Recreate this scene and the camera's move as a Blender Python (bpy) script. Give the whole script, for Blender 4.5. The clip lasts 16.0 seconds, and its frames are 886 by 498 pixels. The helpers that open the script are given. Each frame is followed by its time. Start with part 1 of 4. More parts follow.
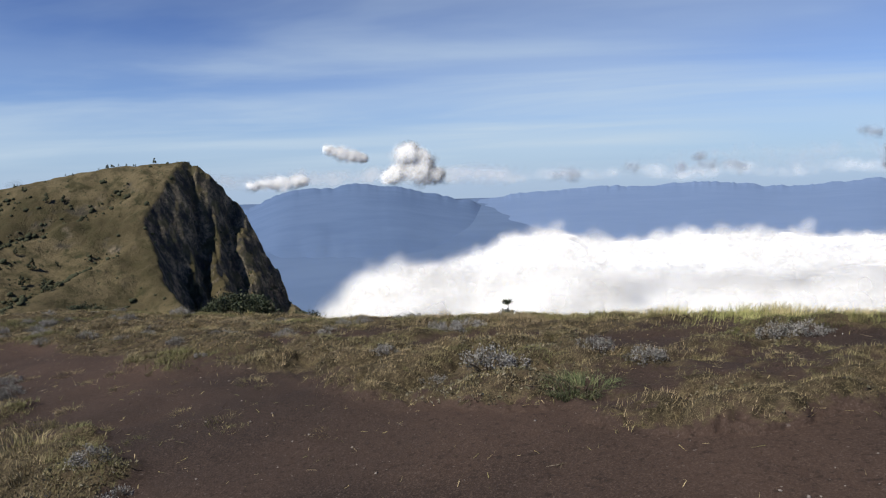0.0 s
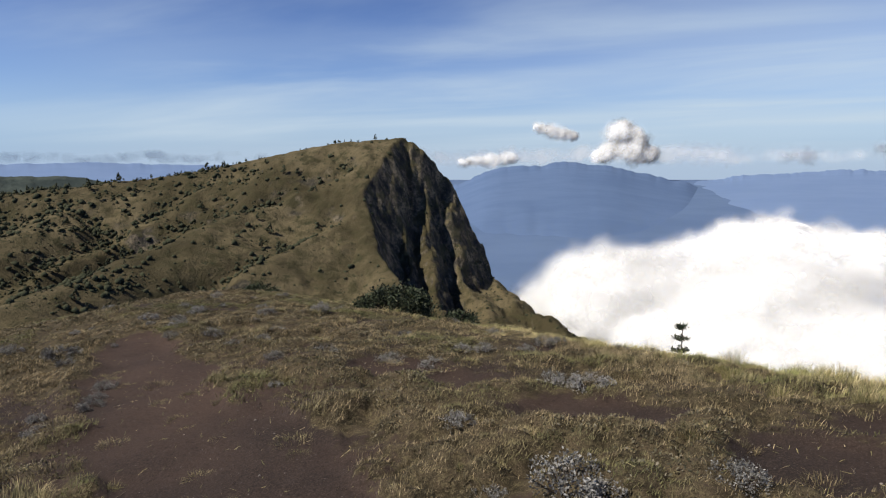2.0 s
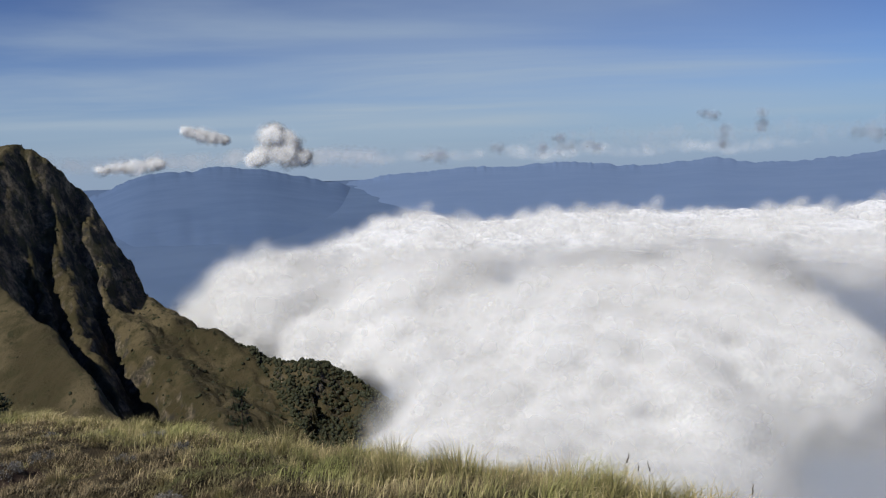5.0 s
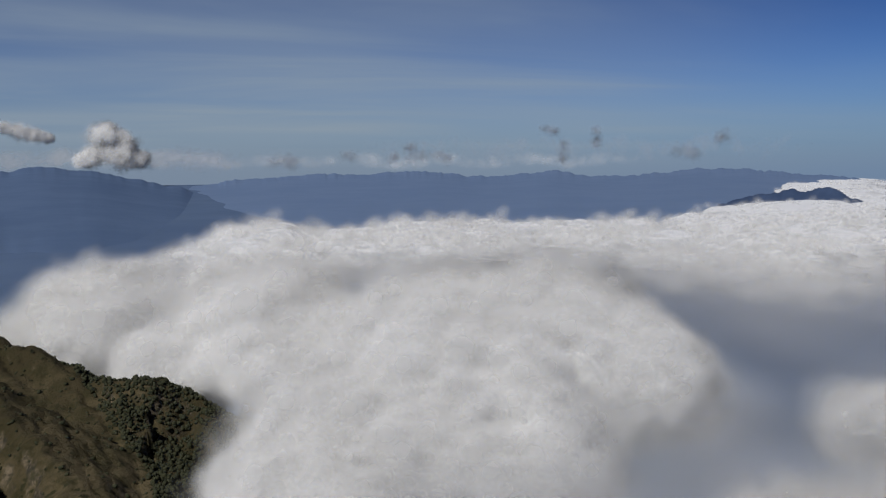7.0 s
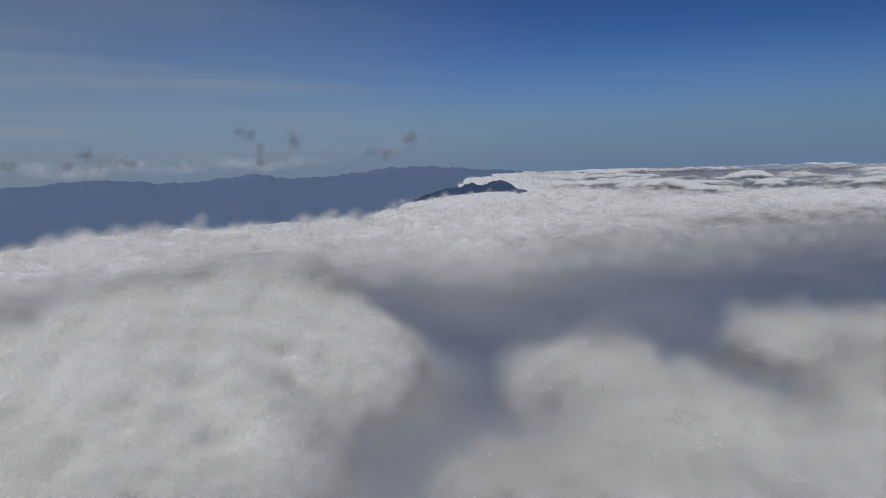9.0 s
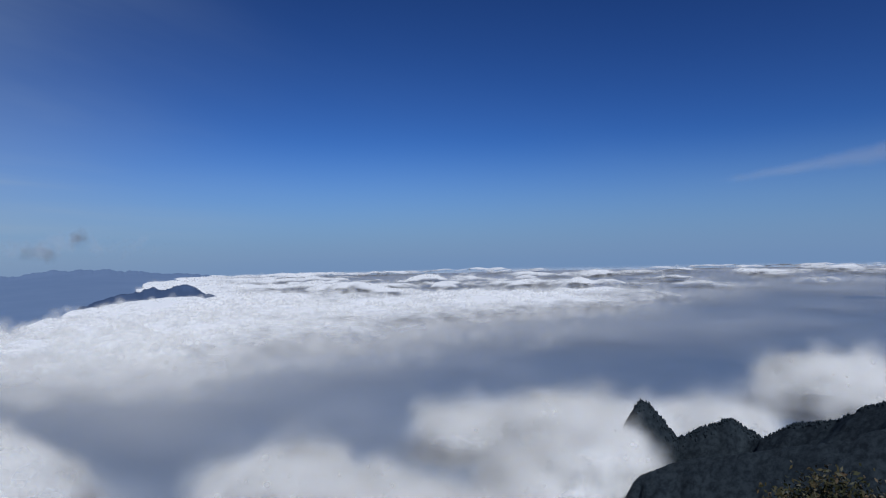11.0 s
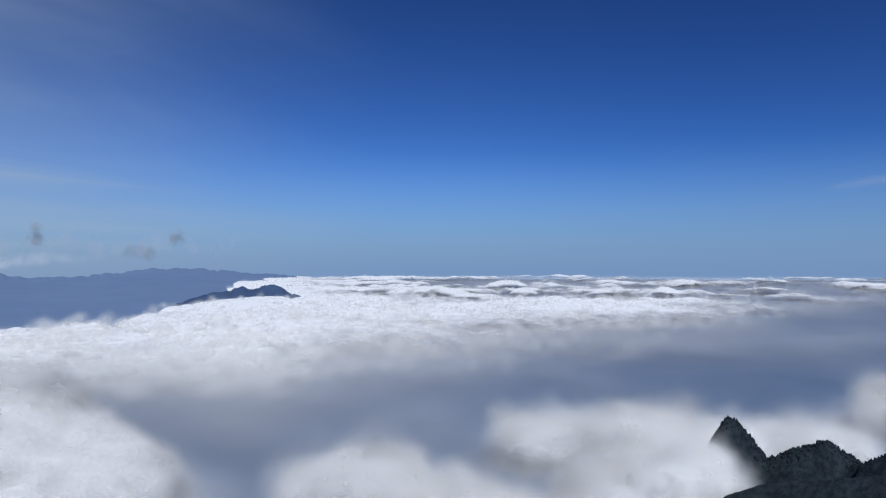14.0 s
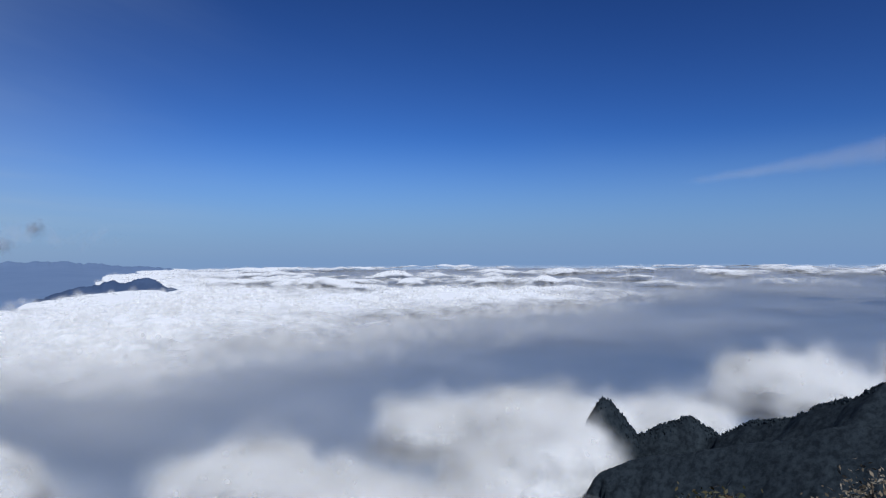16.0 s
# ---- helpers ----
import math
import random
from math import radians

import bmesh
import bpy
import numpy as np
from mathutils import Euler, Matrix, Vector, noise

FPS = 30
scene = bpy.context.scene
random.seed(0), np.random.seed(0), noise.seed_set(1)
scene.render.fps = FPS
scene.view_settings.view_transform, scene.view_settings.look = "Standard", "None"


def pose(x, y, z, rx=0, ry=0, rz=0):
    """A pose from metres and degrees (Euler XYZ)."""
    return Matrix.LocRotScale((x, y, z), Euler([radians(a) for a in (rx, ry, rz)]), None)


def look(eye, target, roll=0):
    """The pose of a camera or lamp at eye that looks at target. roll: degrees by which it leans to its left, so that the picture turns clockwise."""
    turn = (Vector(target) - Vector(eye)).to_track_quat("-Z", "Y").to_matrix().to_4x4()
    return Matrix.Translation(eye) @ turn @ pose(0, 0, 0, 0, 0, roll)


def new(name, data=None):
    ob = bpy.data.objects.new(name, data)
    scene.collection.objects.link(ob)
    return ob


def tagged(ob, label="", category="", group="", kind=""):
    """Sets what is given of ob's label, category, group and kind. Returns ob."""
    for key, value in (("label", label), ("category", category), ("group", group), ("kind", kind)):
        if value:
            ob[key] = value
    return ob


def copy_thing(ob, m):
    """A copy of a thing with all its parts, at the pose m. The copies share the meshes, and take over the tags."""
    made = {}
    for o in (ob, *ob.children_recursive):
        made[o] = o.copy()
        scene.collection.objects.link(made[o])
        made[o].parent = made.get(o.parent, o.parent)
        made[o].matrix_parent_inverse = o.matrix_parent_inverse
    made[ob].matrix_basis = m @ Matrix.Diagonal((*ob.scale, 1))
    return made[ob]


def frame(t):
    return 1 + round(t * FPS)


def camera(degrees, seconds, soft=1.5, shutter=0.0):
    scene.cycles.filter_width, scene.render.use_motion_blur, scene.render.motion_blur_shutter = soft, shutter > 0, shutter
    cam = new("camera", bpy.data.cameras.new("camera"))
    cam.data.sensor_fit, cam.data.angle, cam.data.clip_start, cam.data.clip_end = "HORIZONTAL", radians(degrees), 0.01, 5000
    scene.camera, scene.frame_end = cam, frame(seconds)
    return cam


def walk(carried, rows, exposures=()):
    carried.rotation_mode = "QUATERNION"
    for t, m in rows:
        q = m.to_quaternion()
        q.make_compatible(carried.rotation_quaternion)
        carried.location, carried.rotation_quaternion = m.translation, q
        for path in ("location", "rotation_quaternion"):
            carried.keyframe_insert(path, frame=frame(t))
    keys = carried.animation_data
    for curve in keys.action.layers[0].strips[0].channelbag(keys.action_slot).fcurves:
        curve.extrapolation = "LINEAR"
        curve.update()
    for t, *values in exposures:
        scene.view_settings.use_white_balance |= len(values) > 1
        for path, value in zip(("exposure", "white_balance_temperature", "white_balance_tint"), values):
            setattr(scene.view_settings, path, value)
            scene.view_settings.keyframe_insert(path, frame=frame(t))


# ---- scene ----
cam = camera(65.12, 16.0, soft=1.2)
PATH = [
    (0.0, pose(0.020, 0.016, 1.611, 84.269, 1.434, 0.227)),
    (0.5, pose(0.215, 0.427, 1.681, 84.445, -0.105, 6.467)),
    (1.0, pose(0.385, 0.840, 1.747, 82.447, 2.496, 9.511)),
    (1.5, pose(0.540, 1.253, 1.808, 81.915, 1.934, 16.443)),
    (2.0, pose(0.690, 1.663, 1.865, 82.720, 0.352, 17.246)),
    (2.5, pose(0.846, 2.071, 1.917, 81.084, 0.700, 17.039)),
    (3.0, pose(1.018, 2.473, 1.965, 82.695, 2.432, 14.867)),
    (3.5, pose(1.217, 2.868, 2.009, 83.644, 1.247, 12.978)),
    (4.0, pose(1.454, 3.255, 2.047, 83.501, 1.562, 8.308)),
    (4.5, pose(1.739, 3.631, 2.082, 82.725, 1.961, -2.753)),
    (7.0, pose(3.400, 5.900, 2.080, 82.927, 0.216, -22.586)),
    (7.5, pose(3.575, 6.100, 2.070, 82.544, 0.073, -29.748)),
    (8.0, pose(3.750, 6.300, 2.060, 83.422, 0.685, -32.641)),
    (8.5, pose(3.788, 6.338, 2.058, 80.055, 1.849, -41.367)),
    (9.0, pose(3.825, 6.375, 2.055, 82.651, 1.978, -46.915)),
    (9.5, pose(3.862, 6.412, 2.052, 87.948, 1.154, -54.440)),
    (10.0, pose(3.900, 6.450, 2.050, 89.938, 1.426, -62.628)),
    (12.5, pose(3.950, 6.400, 2.050, 90.174, 0.944, -74.953)),
    (13.0, pose(4.000, 6.350, 2.057, 91.532, 0.216, -68.936)),
    (13.5, pose(4.050, 6.300, 2.064, 90.809, 2.797, -69.666)),
    (14.0, pose(4.100, 6.250, 2.071, 90.999, 0.176, -65.347)),
    (14.5, pose(4.150, 6.200, 2.079, 90.010, 0.840, -71.724)),
    (15.0, pose(4.200, 6.150, 2.086, 91.042, -1.277, -76.352)),
    (15.5, pose(4.250, 6.100, 2.093, 90.601, 1.410, -76.014)),
    (16.0, pose(4.300, 6.050, 2.100, 90.151, 0.533, -74.698)),
]
EXPOSURES = [(0, 0.15, 6400, 10), (0.6, 0.08, 6450, 10), (1.0, 0.1, 6500, 10), (1.6, 0.2, 6600, 10), (3, 0.18, 6600, 10), (3.5, 0.07, 6500, 10), (4.5, -0.22, 6300, 10),
             (7, -0.92, 6300, 10), (9, -1.17, 6200, 10), (9.6, -1.02, 5900, 10), (10, -0.9, 5750, 10), (12.5, -0.47, 5650, 10), (14.5, -0.53, 5650, 10), (16, -0.45, 5650, 10)]
walk(cam, PATH, EXPOSURES)

# ---- world, sun ----
SUN_AZ, SUN_EL = -128.0, 49.0
world = bpy.data.worlds.new("world")
scene.world = world
world.use_nodes = True


def sun_way():
    a, e = radians(SUN_AZ), radians(SUN_EL)
    return Vector((math.sin(a) * math.cos(e), math.cos(a) * math.cos(e), math.sin(e)))


sun = new("sun", bpy.data.lights.new("sun", "SUN"))
sun.data.energy, sun.data.angle, sun.data.color = 5.0, radians(0.6), (1.0, 0.955, 0.88)
sun.matrix_basis = look(sun_way() * 50, (0, 0, 0))


class Nodes:
    """Short hand for building node trees."""

    def __init__(self, tree):
        self.tree = tree
        tree.nodes.clear()

    def add(self, kind, **values):
        n = self.tree.nodes.new(kind)
        for key, value in values.items():
            setattr(n, key, value)
        return n

    def link(self, a, b):
        self.tree.links.new(a, b)

    def put(self, socket, value):
        if isinstance(value, bpy.types.NodeSocket):
            self.link(value, socket)
        else:
            socket.default_value = value

    def math(self, op, a, b=0.0, c=0.0, clamp=False):
        n = self.add("ShaderNodeMath", operation=op, use_clamp=clamp)
        for i, v in enumerate((a, b, c)):
            self.put(n.inputs[i], v)
        return n.outputs[0]

    def vmath(self, op, a, b=(0, 0, 0)):
        n = self.add("ShaderNodeVectorMath", operation=op)
        self.put(n.inputs[0], a)
        self.put(n.inputs[3] if op == "SCALE" else n.inputs[1], b)
        return n.outputs["Value"] if op in ("DOT_PRODUCT", "LENGTH") else n.outputs[0]

    def noise(self, vector, scale, detail=4.0, rough=0.55, distortion=0.0):
        n = self.add("ShaderNodeTexNoise")
        self.put(n.inputs["Vector"], vector)
        n.inputs["Scale"].default_value = scale
        n.inputs["Detail"].default_value = detail
        n.inputs["Roughness"].default_value = rough
        n.inputs["Distortion"].default_value = distortion
        return n.outputs[0]

    def span(self, value, lo, hi, a=0.0, b=1.0, smooth=True):
        n = self.add("ShaderNodeMapRange", interpolation_type="SMOOTHSTEP" if smooth else "LINEAR")
        n.clamp = True if not smooth else n.clamp
        self.put(n.inputs[0], value)
        for i, v in enumerate((lo, hi, a, b)):
            n.inputs[1 + i].default_value = v
        return n.outputs[0]

    def mix(self, fac, a, b, blend="MIX"):
        n = self.add("ShaderNodeMix", data_type="RGBA", blend_type=blend)
        self.put(n.inputs[0], fac)
        self.put(n.inputs[6], a if isinstance(a, bpy.types.NodeSocket) else (*a, 1))
        self.put(n.inputs[7], b if isinstance(b, bpy.types.NodeSocket) else (*b, 1))
        return n.outputs[2]


w = Nodes(world.node_tree)
sky = w.add("ShaderNodeTexSky", sky_type="NISHITA")
sky.sun_disc = False
sky.sun_elevation, sky.sun_rotation = radians(SUN_EL), radians(SUN_AZ % 360)
sky.altitude, sky.air_density, sky.dust_density, sky.ozone_density = 2000, 1.0, 0.6, 2.0
way = w.add("ShaderNodeTexCoord").outputs["Generated"]
parts_xyz = w.add("ShaderNodeSeparateXYZ")
w.link(way, parts_xyz.inputs[0])
# the high cloud lies on a plane overhead: streaks run away to the horizon
lift = w.math("ADD", w.math("MAXIMUM", parts_xyz.outputs[2], 0.0), 0.06)
flat = w.add("ShaderNodeCombineXYZ")
w.link(w.math("DIVIDE", parts_xyz.outputs[0], lift), flat.inputs[0])
w.link(w.math("DIVIDE", parts_xyz.outputs[1], lift), flat.inputs[1])
turned = w.add("ShaderNodeVectorRotate", rotation_type="Z_AXIS")
w.link(flat.outputs[0], turned.inputs["Vector"])
turned.inputs["Angle"].default_value = radians(12)
veil = w.vmath("MULTIPLY", turned.outputs[0], (0.22, 0.50, 1.0))
streaks = w.span(w.noise(veil, 1.0, 6.0, 0.52, 0.4), 0.40, 0.75)
broad = w.span(w.noise(w.vmath("MULTIPLY", flat.outputs[0], (0.10, 0.16, 1)), 1.0, 2.0), 0.30, 0.65)
side = w.span(w.vmath("DOT_PRODUCT", way, (-0.09, 0.99, 0.0)), 0.35, 0.98, 0.03, 1.0)
above = w.span(parts_xyz.outputs[2], -0.02, 0.06)
cirrus = w.math("MULTIPLY", w.math("MULTIPLY", w.math("ADD", w.math("MULTIPLY", streaks, 0.60), w.math("MULTIPLY", broad, 0.75)), side), above)
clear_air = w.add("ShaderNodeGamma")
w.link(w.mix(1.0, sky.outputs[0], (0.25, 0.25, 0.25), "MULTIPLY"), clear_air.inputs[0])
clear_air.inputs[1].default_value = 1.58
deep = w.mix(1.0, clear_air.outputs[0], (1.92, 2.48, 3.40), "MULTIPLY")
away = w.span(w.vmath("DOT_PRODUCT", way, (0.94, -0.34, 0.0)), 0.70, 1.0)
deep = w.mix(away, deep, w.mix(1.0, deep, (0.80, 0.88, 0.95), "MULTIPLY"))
low = w.span(parts_xyz.outputs[2], -0.02, 0.17, 1.0, 0.0)
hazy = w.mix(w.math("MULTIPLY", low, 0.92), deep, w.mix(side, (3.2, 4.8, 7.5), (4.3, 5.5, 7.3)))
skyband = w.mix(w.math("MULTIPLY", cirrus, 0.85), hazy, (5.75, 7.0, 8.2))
bg = w.add("ShaderNodeBackground")
bg.inputs[1].default_value = 0.085
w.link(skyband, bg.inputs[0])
w.link(bg.outputs[0], w.add("ShaderNodeOutputWorld").inputs[0])


# ---- numbers that wave ----
def hash2(ix, iy, seed):
    h = (ix.astype(np.int64) * 374761393 + iy.astype(np.int64) * 668265263 + seed * 974634777) & 0xFFFFFFFF
    h = ((h ^ (h >> 13)) * 1274126177) & 0xFFFFFFFF
    h = ((h ^ (h >> 16)) * 2246822519) & 0xFFFFFFFF
    return ((h ^ (h >> 15)) & 0xFFFFFF) / float(0xFFFFFF)


def vnoise(x, y, seed=0):
    """Smooth value noise, -1 to 1."""
    x, y = np.asarray(x, float), np.asarray(y, float)
    ix, iy = np.floor(x), np.floor(y)
    fx, fy = x - ix, y - iy
    ux, uy = fx * fx * fx * (fx * (fx * 6 - 15) + 10), fy * fy * fy * (fy * (fy * 6 - 15) + 10)
    a, b = hash2(ix, iy, seed), hash2(ix + 1, iy, seed)
    c, d = hash2(ix, iy + 1, seed), hash2(ix + 1, iy + 1, seed)
    return ((a + (b - a) * ux) * (1 - uy) + (c + (d - c) * ux) * uy) * 2 - 1


def fbm(x, y, octaves=4, seed=0, gain=0.5):
    total, amp, norm = 0.0, 1.0, 0.0
    for k in range(octaves):
        c, s = math.cos(0.7 * k), math.sin(0.7 * k)
        total = total + amp * vnoise((x * c - y * s) * 2 ** k + 17.3 * k, (x * s + y * c) * 2 ** k - 9.1 * k, seed + k)
        norm += amp
        amp *= gain
    return total / norm


def humps(x, y, seed=0):
    """Round bumps as on a cauliflower, 0 to 1."""
    x, y = np.asarray(x, float), np.asarray(y, float)
    ix, iy = np.floor(x), np.floor(y)
    best = np.full(x.shape, 9.0)
    for dx in (-1, 0, 1):
        for dy in (-1, 0, 1):
            cx, cy = ix + dx, iy + dy
            px, py = cx + hash2(cx, cy, seed), cy + hash2(cx, cy, seed + 77)
            best = np.minimum(best, (x - px) ** 2 + (y - py) ** 2)
    return np.sqrt(np.clip(1 - best * 1.9, 0, 1))


def humps3(p, seed=0):
    """The same round bumps in space; p is an array of places in cells."""
    i = np.floor(p)
    best = np.full(p.shape[:-1], 9.0)
    for dx in (-1, 0, 1):
        for dy in (-1, 0, 1):
            for dz in (-1, 0, 1):
                c = i + (dx, dy, dz)
                key = c[..., 1] * 57 + c[..., 2] * 7919
                d = [c[..., k] + hash2(c[..., 0], key, seed + 31 * k) - p[..., k] for k in range(3)]
                best = np.minimum(best, d[0] ** 2 + d[1] ** 2 + d[2] ** 2)
    return np.sqrt(np.clip(1 - best * 1.35, 0, 1))


def normals(X, Y, Z):
    """Upward normals of a sheet over a grid."""
    p = np.stack([X, Y, Z], -1)
    n = np.cross(np.gradient(p, axis=1), np.gradient(p, axis=0))
    n /= np.linalg.norm(n, axis=-1, keepdims=True) + 1e-9
    return n * np.sign(n[..., 2:3] + 1e-9)


def ramp(v, lo, hi):
    t = np.clip((v - lo) / (hi - lo), 0, 1)
    return t * t * (3 - 2 * t)


# ---- building helpers ----
def grid_mesh(name, X, Y, Z, wrap=False, smooth=True):
    """A sheet over a grid of rows and columns; wrap joins the last column to the first."""
    rows, cols = X.shape
    me = bpy.data.meshes.new(name)
    co = np.stack([X, Y, Z], -1).reshape(-1, 3).astype(np.float32)
    r = np.arange(rows - 1)[:, None]
    c = np.arange(cols if wrap else cols - 1)[None, :]
    n = (c + 1) % cols
    faces = np.stack([r * cols + c, r * cols + n, (r + 1) * cols + n, (r + 1) * cols + c], -1).reshape(-1, 4)
    me.vertices.add(len(co))
    me.vertices.foreach_set("co", co.ravel())
    me.loops.add(faces.size)
    me.loops.foreach_set("vertex_index", faces.ravel().astype(np.int32))
    me.polygons.add(len(faces))
    me.polygons.foreach_set("loop_start", np.arange(0, faces.size, 4, dtype=np.int32))
    me.polygons.foreach_set("loop_total", np.full(len(faces), 4, dtype=np.int32))
    me.update()
    me.polygons.foreach_set("use_smooth", np.full(len(faces), smooth))
    me.validate()
    return me


def raw_mesh(name, verts, faces, smooth=False):
    """A mesh from arrays of corners and of faces that all have the same number of corners."""
    verts, faces = np.asarray(verts, np.float32), np.asarray(faces, np.int32)
    me = bpy.data.meshes.new(name)
    me.vertices.add(len(verts))
    me.vertices.foreach_set("co", verts.ravel())
    me.loops.add(faces.size)
    me.loops.foreach_set("vertex_index", faces.ravel())
    k = faces.shape[1]
    me.polygons.add(len(faces))
    me.polygons.foreach_set("loop_start", np.arange(0, faces.size, k, dtype=np.int32))
    me.polygons.foreach_set("loop_total", np.full(len(faces), k, dtype=np.int32))
    me.update()
    me.polygons.foreach_set("use_smooth", np.full(len(faces), smooth))
    return me


def layer(me, name, values):
    me.attributes.new(name, "FLOAT", "POINT").data.foreach_set("value", np.asarray(values, np.float32).ravel())


def mesh_object(name, me, material, parent=None, label=""):
    ob = new(name, me)
    if material:
        me.materials.append(material)
    ob.parent = parent
    if label:
        ob["label"] = label
    return ob


def material(name):
    m = bpy.data.materials.new(name)
    m.use_nodes = True
    return m, Nodes(m.node_tree)


def finish(n, colour, rough=0.9, bump=None, strength=0.4, distance=0.02, spec=0.2, subsurface=None):
    """Ends a material in one Principled shader."""
    p = n.add("ShaderNodeBsdfPrincipled")
    n.put(p.inputs["Base Color"], colour if isinstance(colour, bpy.types.NodeSocket) else (*colour, 1))
    n.put(p.inputs["Roughness"], rough)
    p.inputs["Specular IOR Level"].default_value = spec
    if bump is not None:
        b = n.add("ShaderNodeBump")
        b.inputs["Strength"].default_value, b.inputs["Distance"].default_value = strength, distance
        n.link(bump, b.inputs["Height"])
        n.link(b.outputs[0], p.inputs["Normal"])
    n.link(p.outputs[0], n.add("ShaderNodeOutputMaterial").inputs[0])
    return p


def place(n):
    return n.add("ShaderNodeNewGeometry").outputs["Position"]


def slope(n):
    s = n.add("ShaderNodeSeparateXYZ")
    n.link(n.add("ShaderNodeNewGeometry").outputs["Normal"], s.inputs[0])
    return s.outputs[2]


def read(n, name):
    return n.add("ShaderNodeAttribute", attribute_name=name).outputs["Fac"]


# ---- materials ----
def soil_material():
    m, n = material("dark_volcanic_soil")
    p = place(n)
    big, mid, fine = n.noise(p, 0.35, 3), n.noise(p, 6, 5), n.noise(p, 90, 4, 0.7)
    bare = n.mix(n.span(big, 0.35, 0.65), (0.023, 0.017, 0.014), (0.054, 0.035, 0.026))
    bare = n.mix(n.span(fine, 0.45, 0.72), bare, (0.085, 0.060, 0.046))
    bare = n.mix(n.math("MULTIPLY", n.span(n.noise(p, 26, 5, 0.7), 0.52, 0.66), 0.55), bare, (0.014, 0.011, 0.009))
    turf = n.mix(n.span(mid, 0.38, 0.62), (0.028, 0.022, 0.012), (0.078, 0.058, 0.034))
    turf = n.mix(n.math("MULTIPLY", n.span(n.noise(p, 22, 4, 0.7), 0.48, 0.62), 0.7), turf, (0.115, 0.092, 0.048))
    turf = n.mix(n.math("MULTIPLY", n.span(fine, 0.46, 0.64), 0.85), turf, (0.018, 0.015, 0.008))
    turf = n.mix(n.math("MULTIPLY", n.span(n.noise(p, 140, 3, 0.7), 0.56, 0.68), 0.7), turf, (0.230, 0.180, 0.105))
    cover = n.span(n.math("ADD", read(n, "turf"), n.math("MULTIPLY", n.math("SUBTRACT", n.noise(p, 9, 5, 0.65), 0.5), 1.6)), 0.30, 0.62)
    pebble = n.span(n.noise(p, 38, 2, 0.4), 0.72, 0.76)
    bare = n.mix(n.math("MULTIPLY", pebble, 0.35), bare, (0.20, 0.17, 0.15))
    finish(n, n.mix(cover, bare, turf), 0.95, n.math("ADD", mid, n.math("MULTIPLY", fine, 0.5)), 0.5, 0.025, 0.1)
    return m


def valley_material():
    # the lowland's blue is haze put into the base colour
    m, n = material("haze_blue_lowland")
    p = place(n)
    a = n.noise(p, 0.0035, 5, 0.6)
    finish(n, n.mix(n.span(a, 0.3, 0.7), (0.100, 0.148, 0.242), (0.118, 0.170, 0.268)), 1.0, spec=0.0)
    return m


def slope_material():
    """Grass on what is gentle, rock on what is steep."""
    m, n = material("grass_and_rock")
    p = place(n)
    big, mid, fine = n.noise(p, 0.012, 4, 0.6), n.noise(p, 0.09, 5, 0.65), n.noise(p, 0.6, 4, 0.7)
    grass = n.mix(n.span(big, 0.38, 0.62), (0.058, 0.047, 0.024), (0.128, 0.102, 0.056))
    grass = n.mix(n.span(mid, 0.42, 0.68), grass, (0.050, 0.044, 0.021))
    grass = n.mix(n.math("MULTIPLY", n.span(fine, 0.5, 0.75), 0.5), grass, (0.028, 0.033, 0.014))
    tall = n.vmath("MULTIPLY", p, (1.0, 1.0, 0.55))
    vein, crag = n.noise(tall, 0.12, 6, 0.7), n.noise(p, 0.35, 5, 0.7)
    rock = n.mix(n.span(vein, 0.38, 0.66), (0.038, 0.035, 0.032), (0.230, 0.185, 0.122))
    rock = n.mix(n.math("MULTIPLY", n.span(crag, 0.44, 0.60), 0.75), rock, (0.038, 0.038, 0.026))
    rock = n.mix(n.math("MULTIPLY", n.span(mid, 0.50, 0.60), 0.75), rock, (0.070, 0.064, 0.032))
    shrub = n.span(n.noise(p, 0.22, 3, 0.5), 0.60, 0.66)
    grass = n.mix(n.math("MULTIPLY", shrub, n.math("MULTIPLY", n.span(big, 0.36, 0.58), 0.8)), grass, (0.030, 0.034, 0.016))
    steep = n.span(n.math("ADD", slope(n), n.math("MULTIPLY", n.math("SUBTRACT", mid, 0.5), 0.35)), 0.48, 0.66)
    finish(n, n.mix(steep, rock, grass), 0.95, n.math("ADD", n.math("MULTIPLY", mid, 2.0), fine), 0.6, 2.2, 0.1)
    return m


def forest_material(name, a, b, scale=0.08, relief=1.0):
    m, n = material(name)
    p = place(n)
    t = n.noise(p, scale, 5, 0.7)
    finish(n, n.mix(n.span(t, 0.35, 0.65), a, b), 0.95, t if relief else None, relief, 0.12 / scale, 0.05)
    return m


